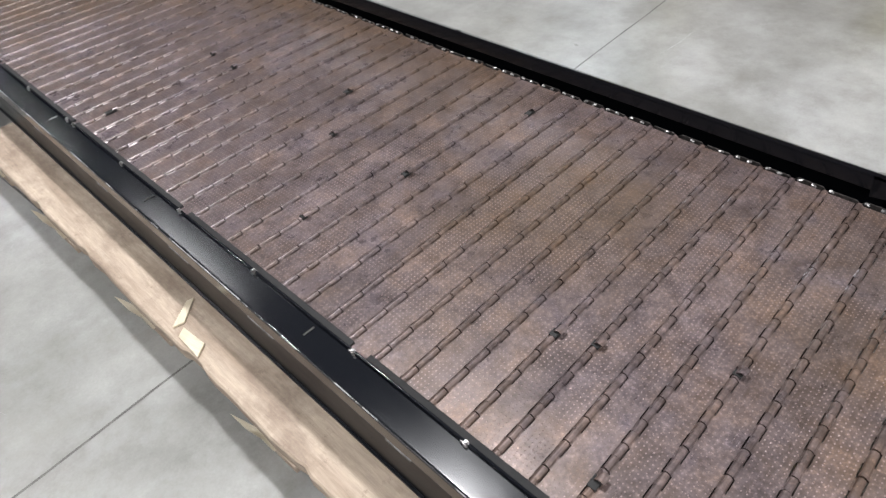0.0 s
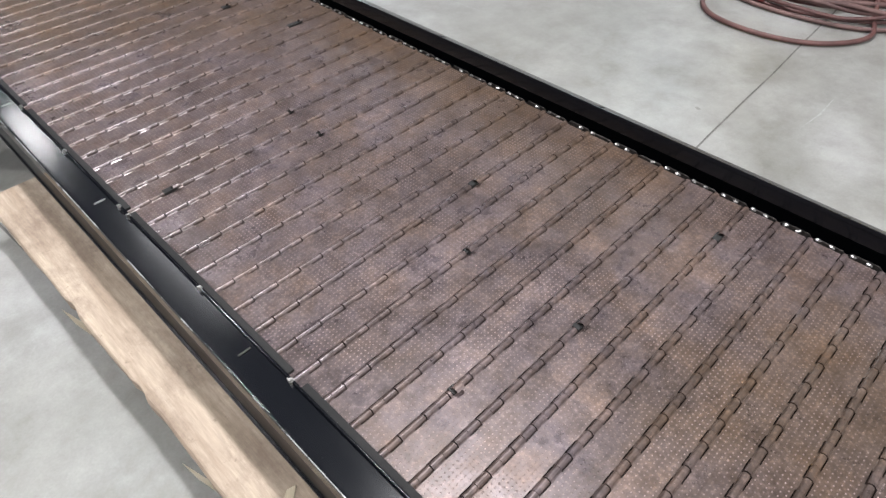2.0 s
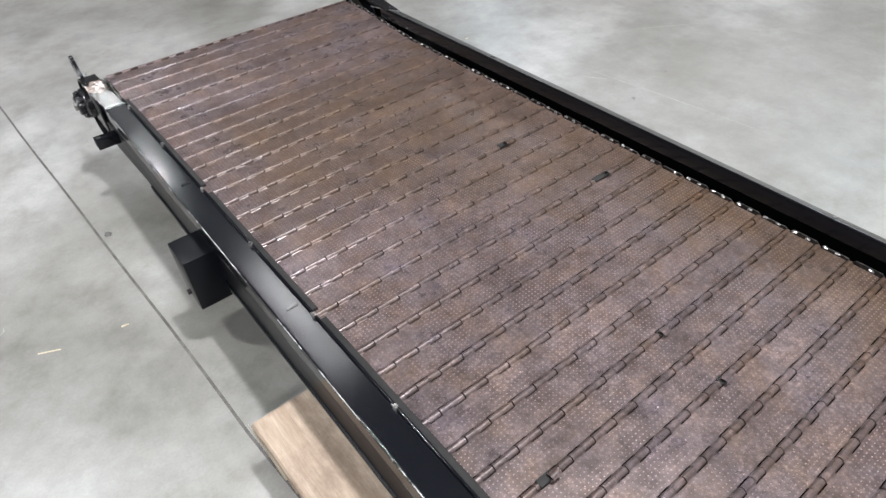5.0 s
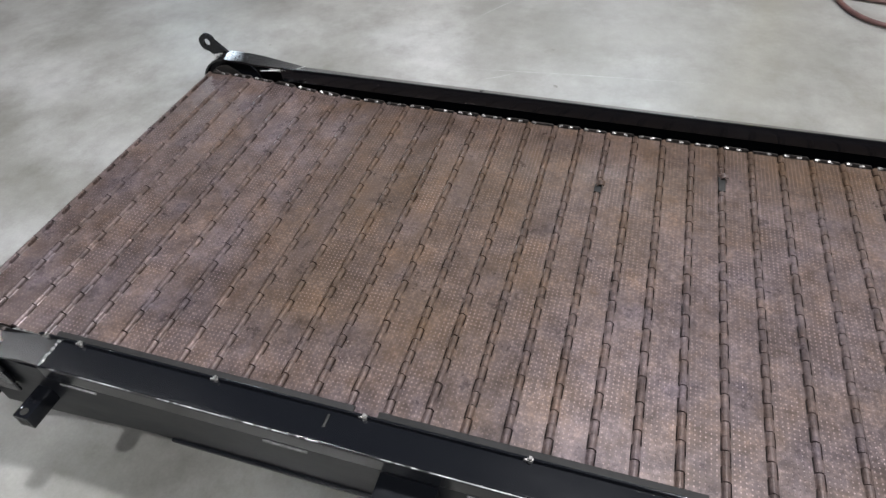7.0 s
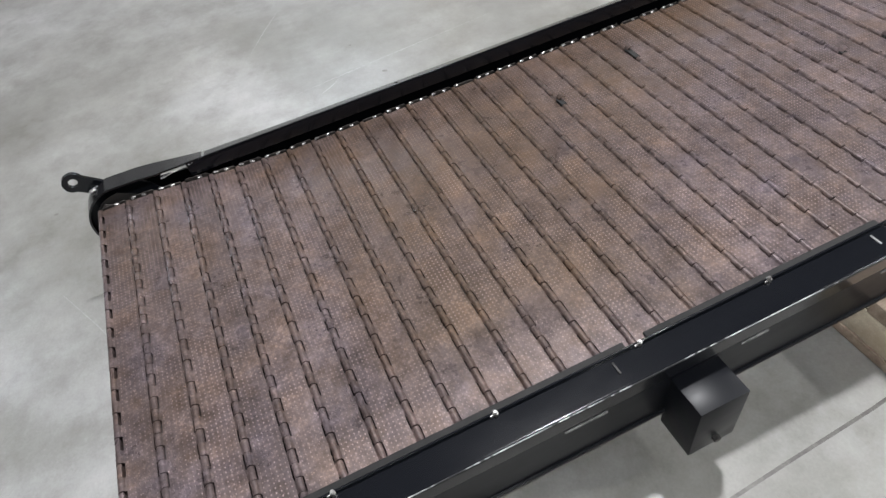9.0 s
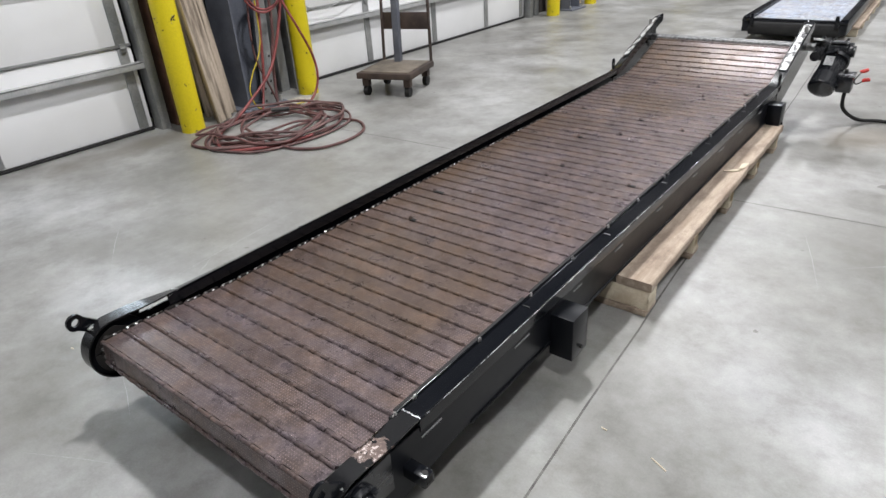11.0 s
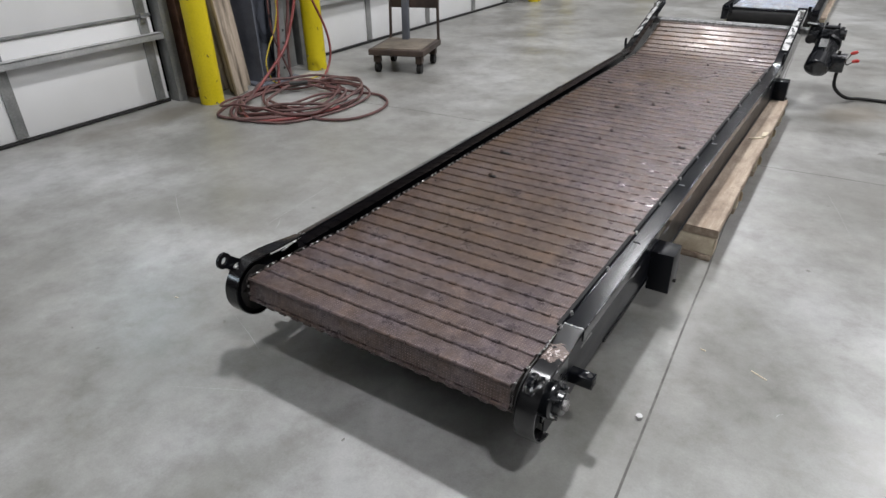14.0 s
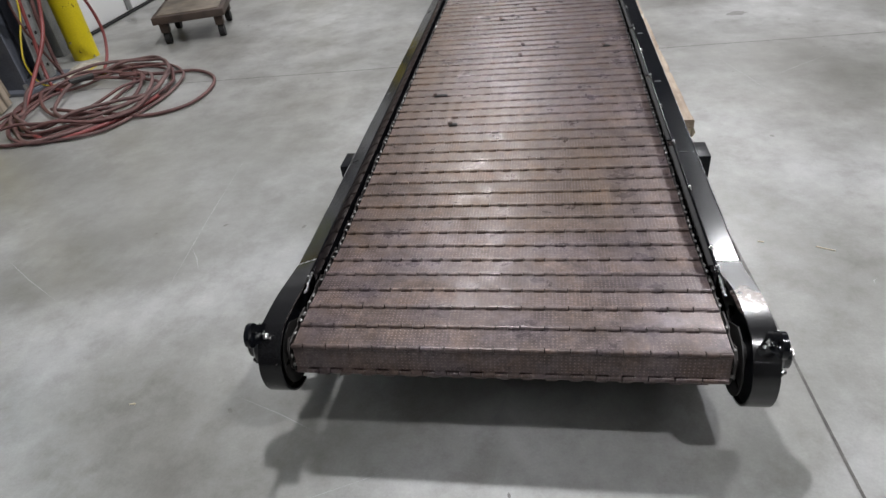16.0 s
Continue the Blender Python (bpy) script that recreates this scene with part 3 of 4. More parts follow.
# near-black discs paint the shade of the holes
for k in range(9):
    hy, hz = 2.405 + 0.006 * k + (0.03 if k % 2 else -0.03), 0.05 + 0.048 * k
    part("bolt_hole", one_cyl((0.004, hy, hz), (0.0062, hy, hz), 0.011, 10), "dark", plate)

notice = tagged(part("paper_notice", one_box(WX + 0.002, WX + 0.004, 3.47, 3.86, 0.86, 1.12), "paper"), "fluorescent yellow-green paper sheet on the dock door", "notice")

# ---------------------------------------------------------------- hoses
rh = random.Random(11)


def hose(name, pts, r, material, parent, closed=False, label=""):
    bm = bmesh.new()
    sweep(bm, smooth_path(pts, 6, closed), r, 8, closed)
    return part(name, bm, material, parent, label, smooth=True)


coil = thing("air_hose", "tangled coil of dirty red rubber air hose on the floor", "hose")
# loops thrown down one over the other: centre, half widths, turn
for loop, (cx, cy, ra, rb, rot) in enumerate(((-2.43, 2.05, 0.42, 0.575, 6), (-2.46, 2.02, 0.40, 0.56, -3), (-2.57, 2.04, 0.27, 0.47, 4), (-2.50, 2.0, 0.36, 0.52, 14),
                                              (-2.40, 2.02, 0.34, 0.46, -20), (-2.52, 2.14, 0.28, 0.40, 30), (-2.36, 2.12, 0.30, 0.42, 10), (-2.44, 1.95, 0.40, 0.36, 0),
                                              (-2.55, 1.95, 0.24, 0.44, -28), (-2.47, 2.10, 0.37, 0.48, -10))):
    c, q = math.cos(math.radians(rot)), math.sin(math.radians(rot))
    pts = []
    for k in range(13):
        a = k * 2 * math.pi / 13
        f = 1 + rh.uniform(-0.07, 0.05)
        u, v = f * ra * math.cos(a), f * rb * math.sin(a)
        pts.append((cx + u * c - v * q, cy + u * q + v * c, 0.013 + 0.010 * loop * rh.uniform(0.1, 0.9)))
    hose("hose_loop", pts, rh.choice((0.0085, 0.0098)), "hose" if loop % 3 else "hose_dusty", coil, True)
# stray loop lying out to the side, and the turn nearest the planks
hose("hose_loop", [(-2.45, 2.3, 0.05), (-2.2, 2.38, 0.02), (-2.02, 2.42, 0.013), (-1.85, 2.30, 0.013), (-1.78, 2.1, 0.013), (-1.82, 1.88, 0.013), (-2.0, 1.77, 0.013), (-2.22, 1.78, 0.03), (-2.4, 1.78, 0.05), (-2.6, 1.85, 0.04)], 0.0098, "hose", coil)
hose("hose_loop", [(-2.2, 1.72, 0.04), (-2.34, 1.6, 0.02), (-2.5, 1.49, 0.014), (-2.67, 1.47, 0.014), (-2.77, 1.58, 0.014), (-2.84, 1.8, 0.02), (-2.83, 2.05, 0.05), (-2.75, 2.3, 0.05)], 0.0105, "hose", coil)
part("coupling", one_cyl((-2.68, 2.16, 0.075), (-2.60, 2.27, 0.07), 0.016, 14), "black_dull", coil, "dark grey hose coupling")

drop = thing("hanging_air_hose", "bright red air hose looped over a hook on the column", "hose")
hose("hose_run", [(-2.92, 2.72, 2.6), (-2.92, 2.70, 1.7), (-2.9, 2.67, 1.14), (-2.9, 2.57, 0.72), (-2.9, 2.46, 0.44), (-2.88, 2.34, 0.28), (-2.86, 2.12, 0.13), (-2.82, 1.93, 0.04), (-2.73, 1.75, 0.02), (-2.52, 1.57, 0.014), (-2.32, 1.53, 0.014), (-2.12, 1.74, 0.02), (-2.04, 2.0, 0.03)], 0.0112, "red", drop)
hose("hose_run", [(-2.9, 2.52, 2.6), (-2.88, 2.5, 1.2), (-2.84, 2.54, 0.84), (-2.8, 2.63, 0.6), (-2.78, 2.72, 0.38), (-2.76, 2.73, 0.2), (-2.74, 2.65, 0.07), (-2.7, 2.52, 0.02), (-2.6, 2.36, 0.05)], 0.0098, "red", drop)
hose("hose_run", [(-2.95, 2.45, 2.6), (-2.95, 2.44, 1.16), (-2.95, 2.41, 0.74), (-2.95, 2.35, 0.28), (-2.93, 2.3, 0.15), (-2.86, 2.22, 0.03), (-2.7, 2.1, 0.05)], 0.0105, "red", drop)
hose("hose_run", [(-2.95, 2.33, 0.85), (-2.95, 2.30, 0.58), (-2.95, 2.31, 0.38), (-2.95, 2.37, 0.22), (-2.92, 2.42, 0.03)], 0.0075, "hose", drop)
hose("hose_run", [(-2.96, 2.54, 2.6), (-2.96, 2.53, 0.8), (-2.96, 2.47, 0.4), (-2.96, 2.45, 0.2), (-2.9, 2.4, 0.02), (-2.72, 2.3, 0.04)], 0.0115, "hose", drop)
for dy, r0, ph, mat in ((0.0, 0.190, 0.0, "red"), (0.012, 0.172, 1.2, "red")):
    hose("hose_coil", [(-2.93 + 0.012 * math.sin(2 * a + ph), 2.46 + dy + r0 * math.cos(a), 0.912 + 1.0 * r0 * math.sin(a)) for a in [k * 2 * math.pi / 12 for k in range(12)]], 0.0085, mat, drop, True)
hose("cord", [(-2.95, 2.40, 2.4), (-2.95, 2.39, 0.8), (-2.95, 2.36, 0.48), (-2.95, 2.25, 0.3), (-2.94, 2.19, 0.18), (-2.92, 2.22, 0.05), (-2.88, 2.34, 0.008), (-2.84, 2.5, 0.006), (-2.84, 2.68, 0.006)], 0.0055, "cord", drop, label="thin yellow cord")

# swept dust and scraps at the foot of the column
pile = bmesh.new()
bmesh.ops.create_grid(pile, x_segments=18, y_segments=18, size=1.0)
for v in pile.verts:
    d = v.co.length
    n1 = noise.noise(v.co * 3.1)
    v.co.z = max(-0.003, 0.03 * (1 - d * (1.25 + 0.5 * n1)) + 0.012 * noise.noise(v.co * 9))
    v.co.x, v.co.y = v.co.x * 0.13, v.co.y * 0.2
pile = tagged(part("dust_pile", pile, "dust", smooth=True), "low heap of pale swept dust beside the column", "dust")
pile.location = (-2.93, 2.6, 0.001)

wire = thing("hanging_wire", "thin grey wire sagging in front of the dock door", "wire")
bm = bmesh.new()
sweep(bm, smooth_path([(-3.27, 4.3, 1.5), (-3.27, 4.13, 1.03), (-3.27, 3.88, 0.77), (-3.27, 3.5, 0.63), (-3.27, 3.17, 0.64), (-3.1, 2.9, 0.9), (-2.98, 2.42, 1.4)], 8), 0.005, 6)
part("wire_run", bm, "galv", wire, smooth=True)

# ---------------------------------------------------------------- platform cart
cart = thing("platform_cart", "rusty brown steel platform cart with a tall ladder-back handle", "cart")
cart.matrix_basis = pose(-2.385, 3.265, 0, 0, 0, 17) @ Matrix.Diagonal((0.93, 0.95, 0.98, 1))
part("frame", one_box(-0.26, 0.26, -0.27, 0.27, 0.15, 0.2, 0.006), "cart", cart)
part("deck", one_box(-0.225, 0.225, -0.235, 0.235, 0.198, 0.206, 0.002), "deck", cart, "scuffed board deck")
for sx in (-1, 1):
    for sy in (-1, 1):
        w = part("caster", one_box(sx * 0.2 - 0.03, sx * 0.2 + 0.03, sy * 0.2 - 0.03, sy * 0.2 + 0.03, 0.082, 0.15, 0.003), "cart", cart)
        part("wheel", one_cyl((sx * 0.2 - 0.02, sy * 0.2, 0.043), (sx * 0.2 + 0.02, sy * 0.2, 0.043), 0.043, 18), "rubber", w)
for sx in (-1, 1):
    part("upright", one_cyl((sx * 0.24, 0.255, 0.19), (sx * 0.22, 0.30, 1.12), 0.014, 12), "cart", cart)
part("top_bar", one_cyl((-0.225, 0.30, 1.115), (0.225, 0.30, 1.115), 0.014, 12), "cart", cart)
part("back_panel", one_box(-0.225, 0.225, 0.275, 0.285, 0.46, 0.60, 0.002), "cart", cart)
part("back_panel", one_box(-0.222, 0.222, 0.285, 0.295, 0.83, 0.92, 0.002), "cart", cart)
pole = part("pole", one_box(-0.09, -0.03, 0.12, 0.18, 0.206, 1.2, 0.004, pose(0, 0.03, 0, -3)), "column", cart, "blue-grey square post")
part("handle_arm", one_cyl((-0.06, 0.2, 0.9), (-0.34, 0.2, 0.9), 0.012, 10), "cart", cart)
part("grip_block", one_box(-0.37, -0.32, 0.16, 0.24, 0.83, 0.98, 0.006), "rubber", cart)

bag = bmesh.new()
bmesh.ops.create_icosphere(bag, subdivisions=3, radius=0.13)
for v in bag.verts:
    v.co *= 1 + 0.45 * noise.noise(v.co * 14)
    v.co.z = max(v.co.z * 0.8, -0.08)
bag = tagged(part("plastic_bag", bag, "bag"), "crumpled white plastic bag on the floor", "bag")
bag.location = (-3.2, 12.3, 0.08)

# ---------------------------------------------------------------- racking at the end
rack = thing("pallet_rack", "blue-grey steel racking with low beams before the dark end wall", "rack")
for x in (-2.86, -1.04, 0.9, 2.8, 4.8):
    part("upright", one_box(x - 0.04, x + 0.04, 12.58, 12.66, 0, 3.2, 0.003), "rack", rack)
    part("upright", one_box(x - 0.04, x + 0.04, 13.2, 13.28, 0, 3.2, 0.003), "rack", rack)
part("beam", one_box(-2.82, 4.76, 12.56, 12.6, 0.25, 0.37, 0.003), "rack", rack)
part("beam", one_box(-2.82, 4.76, 12.56, 12.6, 1.5, 1.62, 0.003), "rack", rack)
part("rack_shelf", one_box(-2.82, 4.76, 12.6, 13.24, 0.34, 0.36), "wall_dark", rack)
part("rack_shelf", one_box(-2.82, 4.76, 12.6, 13.24, 1.58, 1.61), "wall_dark", rack)
stand = thing("saw_horse", "grey steel trestle stand before the racking", "stand")
for x in (-0.56, 0.0):
    part("leg", one_box(x - 0.025, x + 0.025, 12.38, 12.43, 0, 0.42, 0.003), "rack", stand)
part("crossbar", one_box(-0.53, -0.03, 12.38, 12.43, 0.19, 0.24, 0.003), "rack", stand)
part("foot", one_box(-0.6, 0.04, 12.39, 12.42, 0.05, 0.08, 0.003), "rack", stand)
# ---------------------------------------------------------------- the hinged-belt conveyor
PITCH = 0.0661
BX0, BX1 = -0.452, 0.452          # belt edges
NI, NO = 0.464, 0.525             # rail on the pallet's open side: inner, outer
FI, FO = -0.464, -0.523           # the other rail
RAIL = 0.320                      # top of the rails
BELT = 0.271                      # top of the belt
BEND, SLOPE, HEAD = 3.36, 0.325, 4.09


def rail_z(y):
    return RAIL + max(0.0, y - BEND) * SLOPE


conveyor = thing("conveyor", "long black conveyor with a brown hinged-steel belt on a pallet", "conveyor")


def slat_mesh(name, x0, x1, material, n):
    """One belt plate: a flat strip with tabs rolled into hinge barrels, alternately on its two edges."""
    bm = bmesh.new()
    step = (x1 - x0) / n
    r, e = 0.0063, 0.0080
    box(bm, x0, x1, e, PITCH - e, -0.004, 0.0)
    barrel = [(r * math.cos(a), r * math.sin(a) - 0.0008) for a in [math.pi * (-0.15 + 0.13 * j) for j in range(11)]]
    for k in range(n):
        xa, xb = x0 + k * step + (0.0011 if k % 2 else 0.0003), x0 + (k + 1) * step - (0.0003 if k % 2 else 0.0011)
        y, side = (0.0, 1) if k % 2 == 0 else (PITCH, -1)
        extrude_yz(bm, [(y + u, v) for u, v in barrel], xa, xb)
        # the tab between barrel and plate, dipping a little before it rolls up
        tab = [(y + side * 0.002, 0.0030), (y + side * 0.0056, 0.0012), (y + side * e, -0.0002), (y + side * e, -0.0038), (y + side * 0.002, -0.0038)]
        extrude_yz(bm, tab, xa, xb)
    bmesh.ops.recalc_face_normals(bm, faces=bm.faces)
    for ed in bm.edges:
        ed.smooth = len(ed.link_faces) == 2 and ed.calc_face_angle(0.0) < 0.6
    for f in bm.faces:
        f.smooth = True
    me = bpy.data.meshes.new(name)
    bm.to_mesh(me)
    bm.free()
    me.materials.append(MAT[material])
    return me


# places of the hinges, from under the tail, round its sprocket and along the top to the head
TAIL = -0.162  # the hinge at the front of the top run
hinges = [(0.0010, 0.1745), (-0.0650, 0.1765), (-0.1270, 0.1830), (-0.1700, 0.2310), (TAIL, 0.2970)]


def belt_z(y):
    """The belt's top rises a little towards the tail sprocket."""
    s = min(1.0, max(0.0, (0.32 - y) / 0.42))
    return BELT + 0.026 * s * s * (3 - 2 * s)


y, z = TAIL + PITCH, belt_z(-0.1)
while y < 4.06:
    hinges.append((y, z))
    s = min(1.0, max(0.0, (y - 3.33) / 0.36))
    a = math.atan(SLOPE) * s
    y += PITCH * math.cos(a)
    z = belt_z(y) if y < 1.0 else z + PITCH * math.sin(a)
for dy, dz in ((0.047, -0.02), (0.012, -0.06)):
    hinges.append((hinges[-1][0] + dy, hinges[-1][1] + dz))

# the near-black box below the plates paints the shade seen through their gaps
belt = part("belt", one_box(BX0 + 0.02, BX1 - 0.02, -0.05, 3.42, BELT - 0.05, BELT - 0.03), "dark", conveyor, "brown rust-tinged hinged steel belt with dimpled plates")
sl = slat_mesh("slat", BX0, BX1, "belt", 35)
pin_bm = bmesh.new()
bmesh.ops.create_icosphere(pin_bm, subdivisions=1, radius=0.0048)
for v in pin_bm.verts:  # upset rivet head
    v.co.y *= 1.45 + 0.4 * noise.noise(v.co * 300)
    v.co.z *= 0.75
pin_me = bpy.data.meshes.new("link_pin")
pin_bm.to_mesh(pin_me)
pin_bm.free()
pin_me.materials.append(MAT["pin"])
link_bm = extrude_yz(bmesh.new(), [(-0.010, -0.034), (PITCH + 0.002, -0.034), (PITCH + 0.010, -0.014), (PITCH - 0.008, 0.003), (0.008, 0.003), (-0.010, -0.014)], -0.0015, 0.0015)
link_me = bpy.data.meshes.new("side_link")
link_bm.to_mesh(link_me)
link_bm.free()
link_me.materials.append(MAT["links"])
rp = random.Random(3)
for i, ((ya, za), (yb, zb)) in enumerate(zip(hinges, hinges[1:])):
    a = math.degrees(math.atan2(zb - za, yb - ya))
    ob = new("slat", sl)
    ob.matrix_basis = pose(0, ya, za + rp.uniform(-0.0006, 0.0006), a + rp.uniform(-0.5, 0.5))
    ob.parent = belt
    for x, s in ((BX0 - 0.007, -1), (BX1 + 0.003, 1)):
        lk = new("side_link", link_me)
        lk.matrix_basis = pose(x + s * 0.004 * (i % 2), ya, za, a)
        lk.parent = belt
        for f in (0.18, 0.60):
            if rp.random() < 0.15:  # some heads are sheared off
                continue
            pn = new("link_pin", pin_me)
            q = 0.001 if f > 0.3 else 0.002
            pn.matrix_basis = pose(BX1 + 0.005 if s > 0 else BX0 - 0.005, ya + (yb - ya) * f + rp.uniform(-0.002, 0.002), za + (zb - za) * f + q, a + rp.uniform(-20, 20), 0, rp.uniform(-25, 25))
            pn.parent = belt


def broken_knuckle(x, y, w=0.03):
    """A hinge knuckle torn open: a near-black block paints the gap's shade, with a lifted tab."""
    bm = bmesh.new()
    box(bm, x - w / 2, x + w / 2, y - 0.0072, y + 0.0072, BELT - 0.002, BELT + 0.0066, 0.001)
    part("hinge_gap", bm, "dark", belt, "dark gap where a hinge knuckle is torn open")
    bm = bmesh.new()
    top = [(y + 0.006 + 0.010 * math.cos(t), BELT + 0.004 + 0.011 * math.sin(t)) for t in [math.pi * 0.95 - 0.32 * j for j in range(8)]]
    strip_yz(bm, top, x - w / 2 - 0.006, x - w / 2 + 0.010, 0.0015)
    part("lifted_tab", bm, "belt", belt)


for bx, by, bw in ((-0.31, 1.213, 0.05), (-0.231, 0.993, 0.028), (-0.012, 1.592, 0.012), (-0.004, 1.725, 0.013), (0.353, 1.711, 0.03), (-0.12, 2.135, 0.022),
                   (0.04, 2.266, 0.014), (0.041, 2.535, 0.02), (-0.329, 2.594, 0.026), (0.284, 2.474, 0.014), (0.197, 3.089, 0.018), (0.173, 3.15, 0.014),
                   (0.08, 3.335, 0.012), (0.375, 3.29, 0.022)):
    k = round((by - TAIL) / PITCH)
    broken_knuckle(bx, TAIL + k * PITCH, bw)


def weld_bead(pts, r, parent):
    """A lumpy run of weld metal."""
    bm = bmesh.new()
    for p in pts:
        p = Vector(p) + Vector((rp.uniform(-1, 1), rp.uniform(-1, 1), 0)) * r * 0.5
        k = r * rp.uniform(0.6, 1.25)
        bmesh.ops.create_icosphere(bm, subdivisions=1, radius=1.0, matrix=Matrix.Translation(p) @ Matrix.Diagonal((k * 1.3, k * 1.1, k * 0.6, 1)))
    part("weld_bead", bm, "zinc", parent, "rough bare silver weld", smooth=True)


def side_frame(inner, outer, name, chipped_tail):
    """One side of the frame: rail cap, web plate, tail housing and head arm."""
    s = 1 if outer > inner else -1
    lo, hi = min(inner, outer), max(inner, outer)
    frame_ob = part(name, one_box(lo + 0.006, hi - 0.004, 0.14, BEND, RAIL - (0.045 if s > 0 else 0.03), RAIL - 0.004, 0.002), "black", conveyor, "glossy black box-section side rail")
    # cap: a folded plate, flat on top, with a rounded outer edge and a turned-down flange
    w = hi - lo
    fold = [(w - 0.0048 + 0.0048 * math.sin(t), -0.0048 + 0.0048 * math.cos(t)) for t in [math.pi / 2 * j / 5 for j in range(1, 6)]]
    prof = [(0.0, -0.007), (0.0, -0.0015), (0.0005, -0.0005), (0.0015, 0.0), (0.0022, 0.0), (w - 0.0056, 0.0), (w - 0.0048, 0.0)] + fold + [
        (w, -0.0056), (w, -0.036), (w - 0.005, -0.036), (w - 0.006, -0.010), (0.004, -0.008)]
    bm = bmesh.new()
    rings = []
    for yk in [0.100, 0.108] + [0.3 * k for k in range(1, 12)] + [BEND, BEND + 0.05]:
        dz = 0.006 if yk > BEND else 0.0
        rings.append([bm.verts.new((inner + s * u, yk, RAIL + dz + v)) for u, v in prof])
    for ra, rb in zip(rings, rings[1:]):
        for k in range(len(prof)):
            bm.faces.new((ra[k], rb[k], rb[(k + 1) % len(prof)], ra[(k + 1) % len(prof)]))
    bm.faces.new(rings[0])
    bm.faces.new(rings[-1][::-1])
    part("cap", bm, "black", frame_ob)
    # thin bright line painted along the outer fold for its lamp highlight
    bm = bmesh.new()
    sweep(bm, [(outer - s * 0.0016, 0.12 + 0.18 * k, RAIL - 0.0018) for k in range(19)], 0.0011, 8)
    part("edge_wear", bm, "edge", frame_ob, "thin broken bright line painted along the edge as its highlight", smooth=True)
    bm = bmesh.new()
    box(bm, inner + s * 0.0025 - 0.0025, inner + s * 0.0025 + 0.0025, 0.06, BEND, RAIL - (0.06 if s > 0 else 0.034), RAIL + 0.007, 0.0022)
    part("inner_lip", bm, "black", frame_ob)
    # web plate below the cap and its lower flange
    bm = bmesh.new()
    web = outer - s * 0.012
    extrude_yz(bm, [(-0.10, 0.30), (0.05, RAIL - 0.03), (BEND + 0.03, RAIL - 0.03), (BEND + 0.05, 0.150), (0.25, 0.150), (0.03, 0.125), (-0.10, 0.115)], web - 0.003, web + 0.003)
    part("web_plate", bm, "black_web", frame_ob)
    bm = bmesh.new()
    box(bm, lo + 0.01, hi - 0.004, 0.3, BEND, 0.146, 0.154, 0.001)
    part("lower_flange", bm, "black_web", frame_ob)
    # stitch welds along the web
    for k in range(9):
        yk = 0.12 + 0.36 * k
        yk += rp.uniform(-0.04, 0.04)
        bm = one_box(web + s * 0.003 - 0.002, web + s * 0.003 + 0.003, yk, yk + rp.uniform(0.05, 0.085), RAIL - 0.067, RAIL - 0.0625, 0.001)
        part("stitch_weld", bm, "weld", frame_ob)
    # seams across the cap
    for y in (0.625, 1.156, 1.683, 2.215, 2.782):
        bm = one_box(lo + 0.012, hi - 0.026, y - 0.002, y + 0.002, RAIL, RAIL + 0.0018, 0.0004)
        part("cap_seam", bm, "weld" if y in (1.156, 1.683) else "black_dull", frame_ob)
    # rough bare weld where the cap meets the tail housing
    weld_bead([(lo + 0.004 + (w - 0.008) * k / 25, 0.103, RAIL) for k in range(26)], 0.0034, frame_ob)
    weld_bead([(inner + s * 0.004, 0.1 - 0.0036 * k, RAIL - 0.0002 * k) for k in range(30)], 0.0034, frame_ob)
    weld_bead([(outer - s * 0.02 + s * 0.004 * k, -0.165 + 0.004 * k, 0.326 + 0.0006 * k) for k in range(6)], 0.005, frame_ob)
    # skirt bolts on the inner edge
    for y in () if s < 0 else (0.079, 0.15, 0.419, 0.682, 0.942, 1.205, 1.466, 1.735, 1.775, 2.047, 2.317, 2.593, 2.876, 3.12):
        bm = bmesh.new()
        xb = inner + s * 0.004
        cyl(bm, (xb, y, RAIL), (xb, y, RAIL + 0.007), 0.0046, 6)
        cyl(bm, (xb, y, RAIL + 0.007), (xb, y, RAIL + 0.011), 0.003, 8)
        box(bm, xb - 0.003, xb + 0.003, y - 0.010, y - 0.0045, RAIL + 0.001, RAIL + 0.006, 0.001)
        part("skirt_bolt", bm, "pin", frame_ob)
    # bright line painted for the inner lip's edge highlight, between the skirt bolts
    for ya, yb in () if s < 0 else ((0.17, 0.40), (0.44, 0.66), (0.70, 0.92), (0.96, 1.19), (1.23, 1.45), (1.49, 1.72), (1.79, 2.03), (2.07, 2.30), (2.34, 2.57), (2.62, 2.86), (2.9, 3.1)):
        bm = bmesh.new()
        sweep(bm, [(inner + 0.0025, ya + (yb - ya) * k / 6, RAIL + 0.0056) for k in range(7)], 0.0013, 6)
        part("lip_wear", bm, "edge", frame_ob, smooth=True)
    # rubber skirt strip between rail and belt
    for ya, yb in () if s < 0 else ((0.09, 0.66), (0.70, 1.19), (1.22, 1.745), (1.765, 2.30), (2.335, 2.86), (2.9, 3.3)):
        bm = one_box(inner - 0.0125, inner - 0.0005, ya, yb, RAIL - 0.004, RAIL + 0.0025, 0.0012)
        part("skirt", bm, "rubber", frame_ob)
    # tail housing: a band bent round the sprocket, with its side plate
    cy, cz, R = (-0.103, 0.235, 0.101) if s > 0 else (-0.110, 0.240, 0.097)
    top = cz + R * math.sin(math.pi * 0.55)
    band = [(0.105 - 0.0125 * j, RAIL + 0.001 + (top - RAIL - 0.001) * (j / 14) ** 1.1) for j in range(14)]
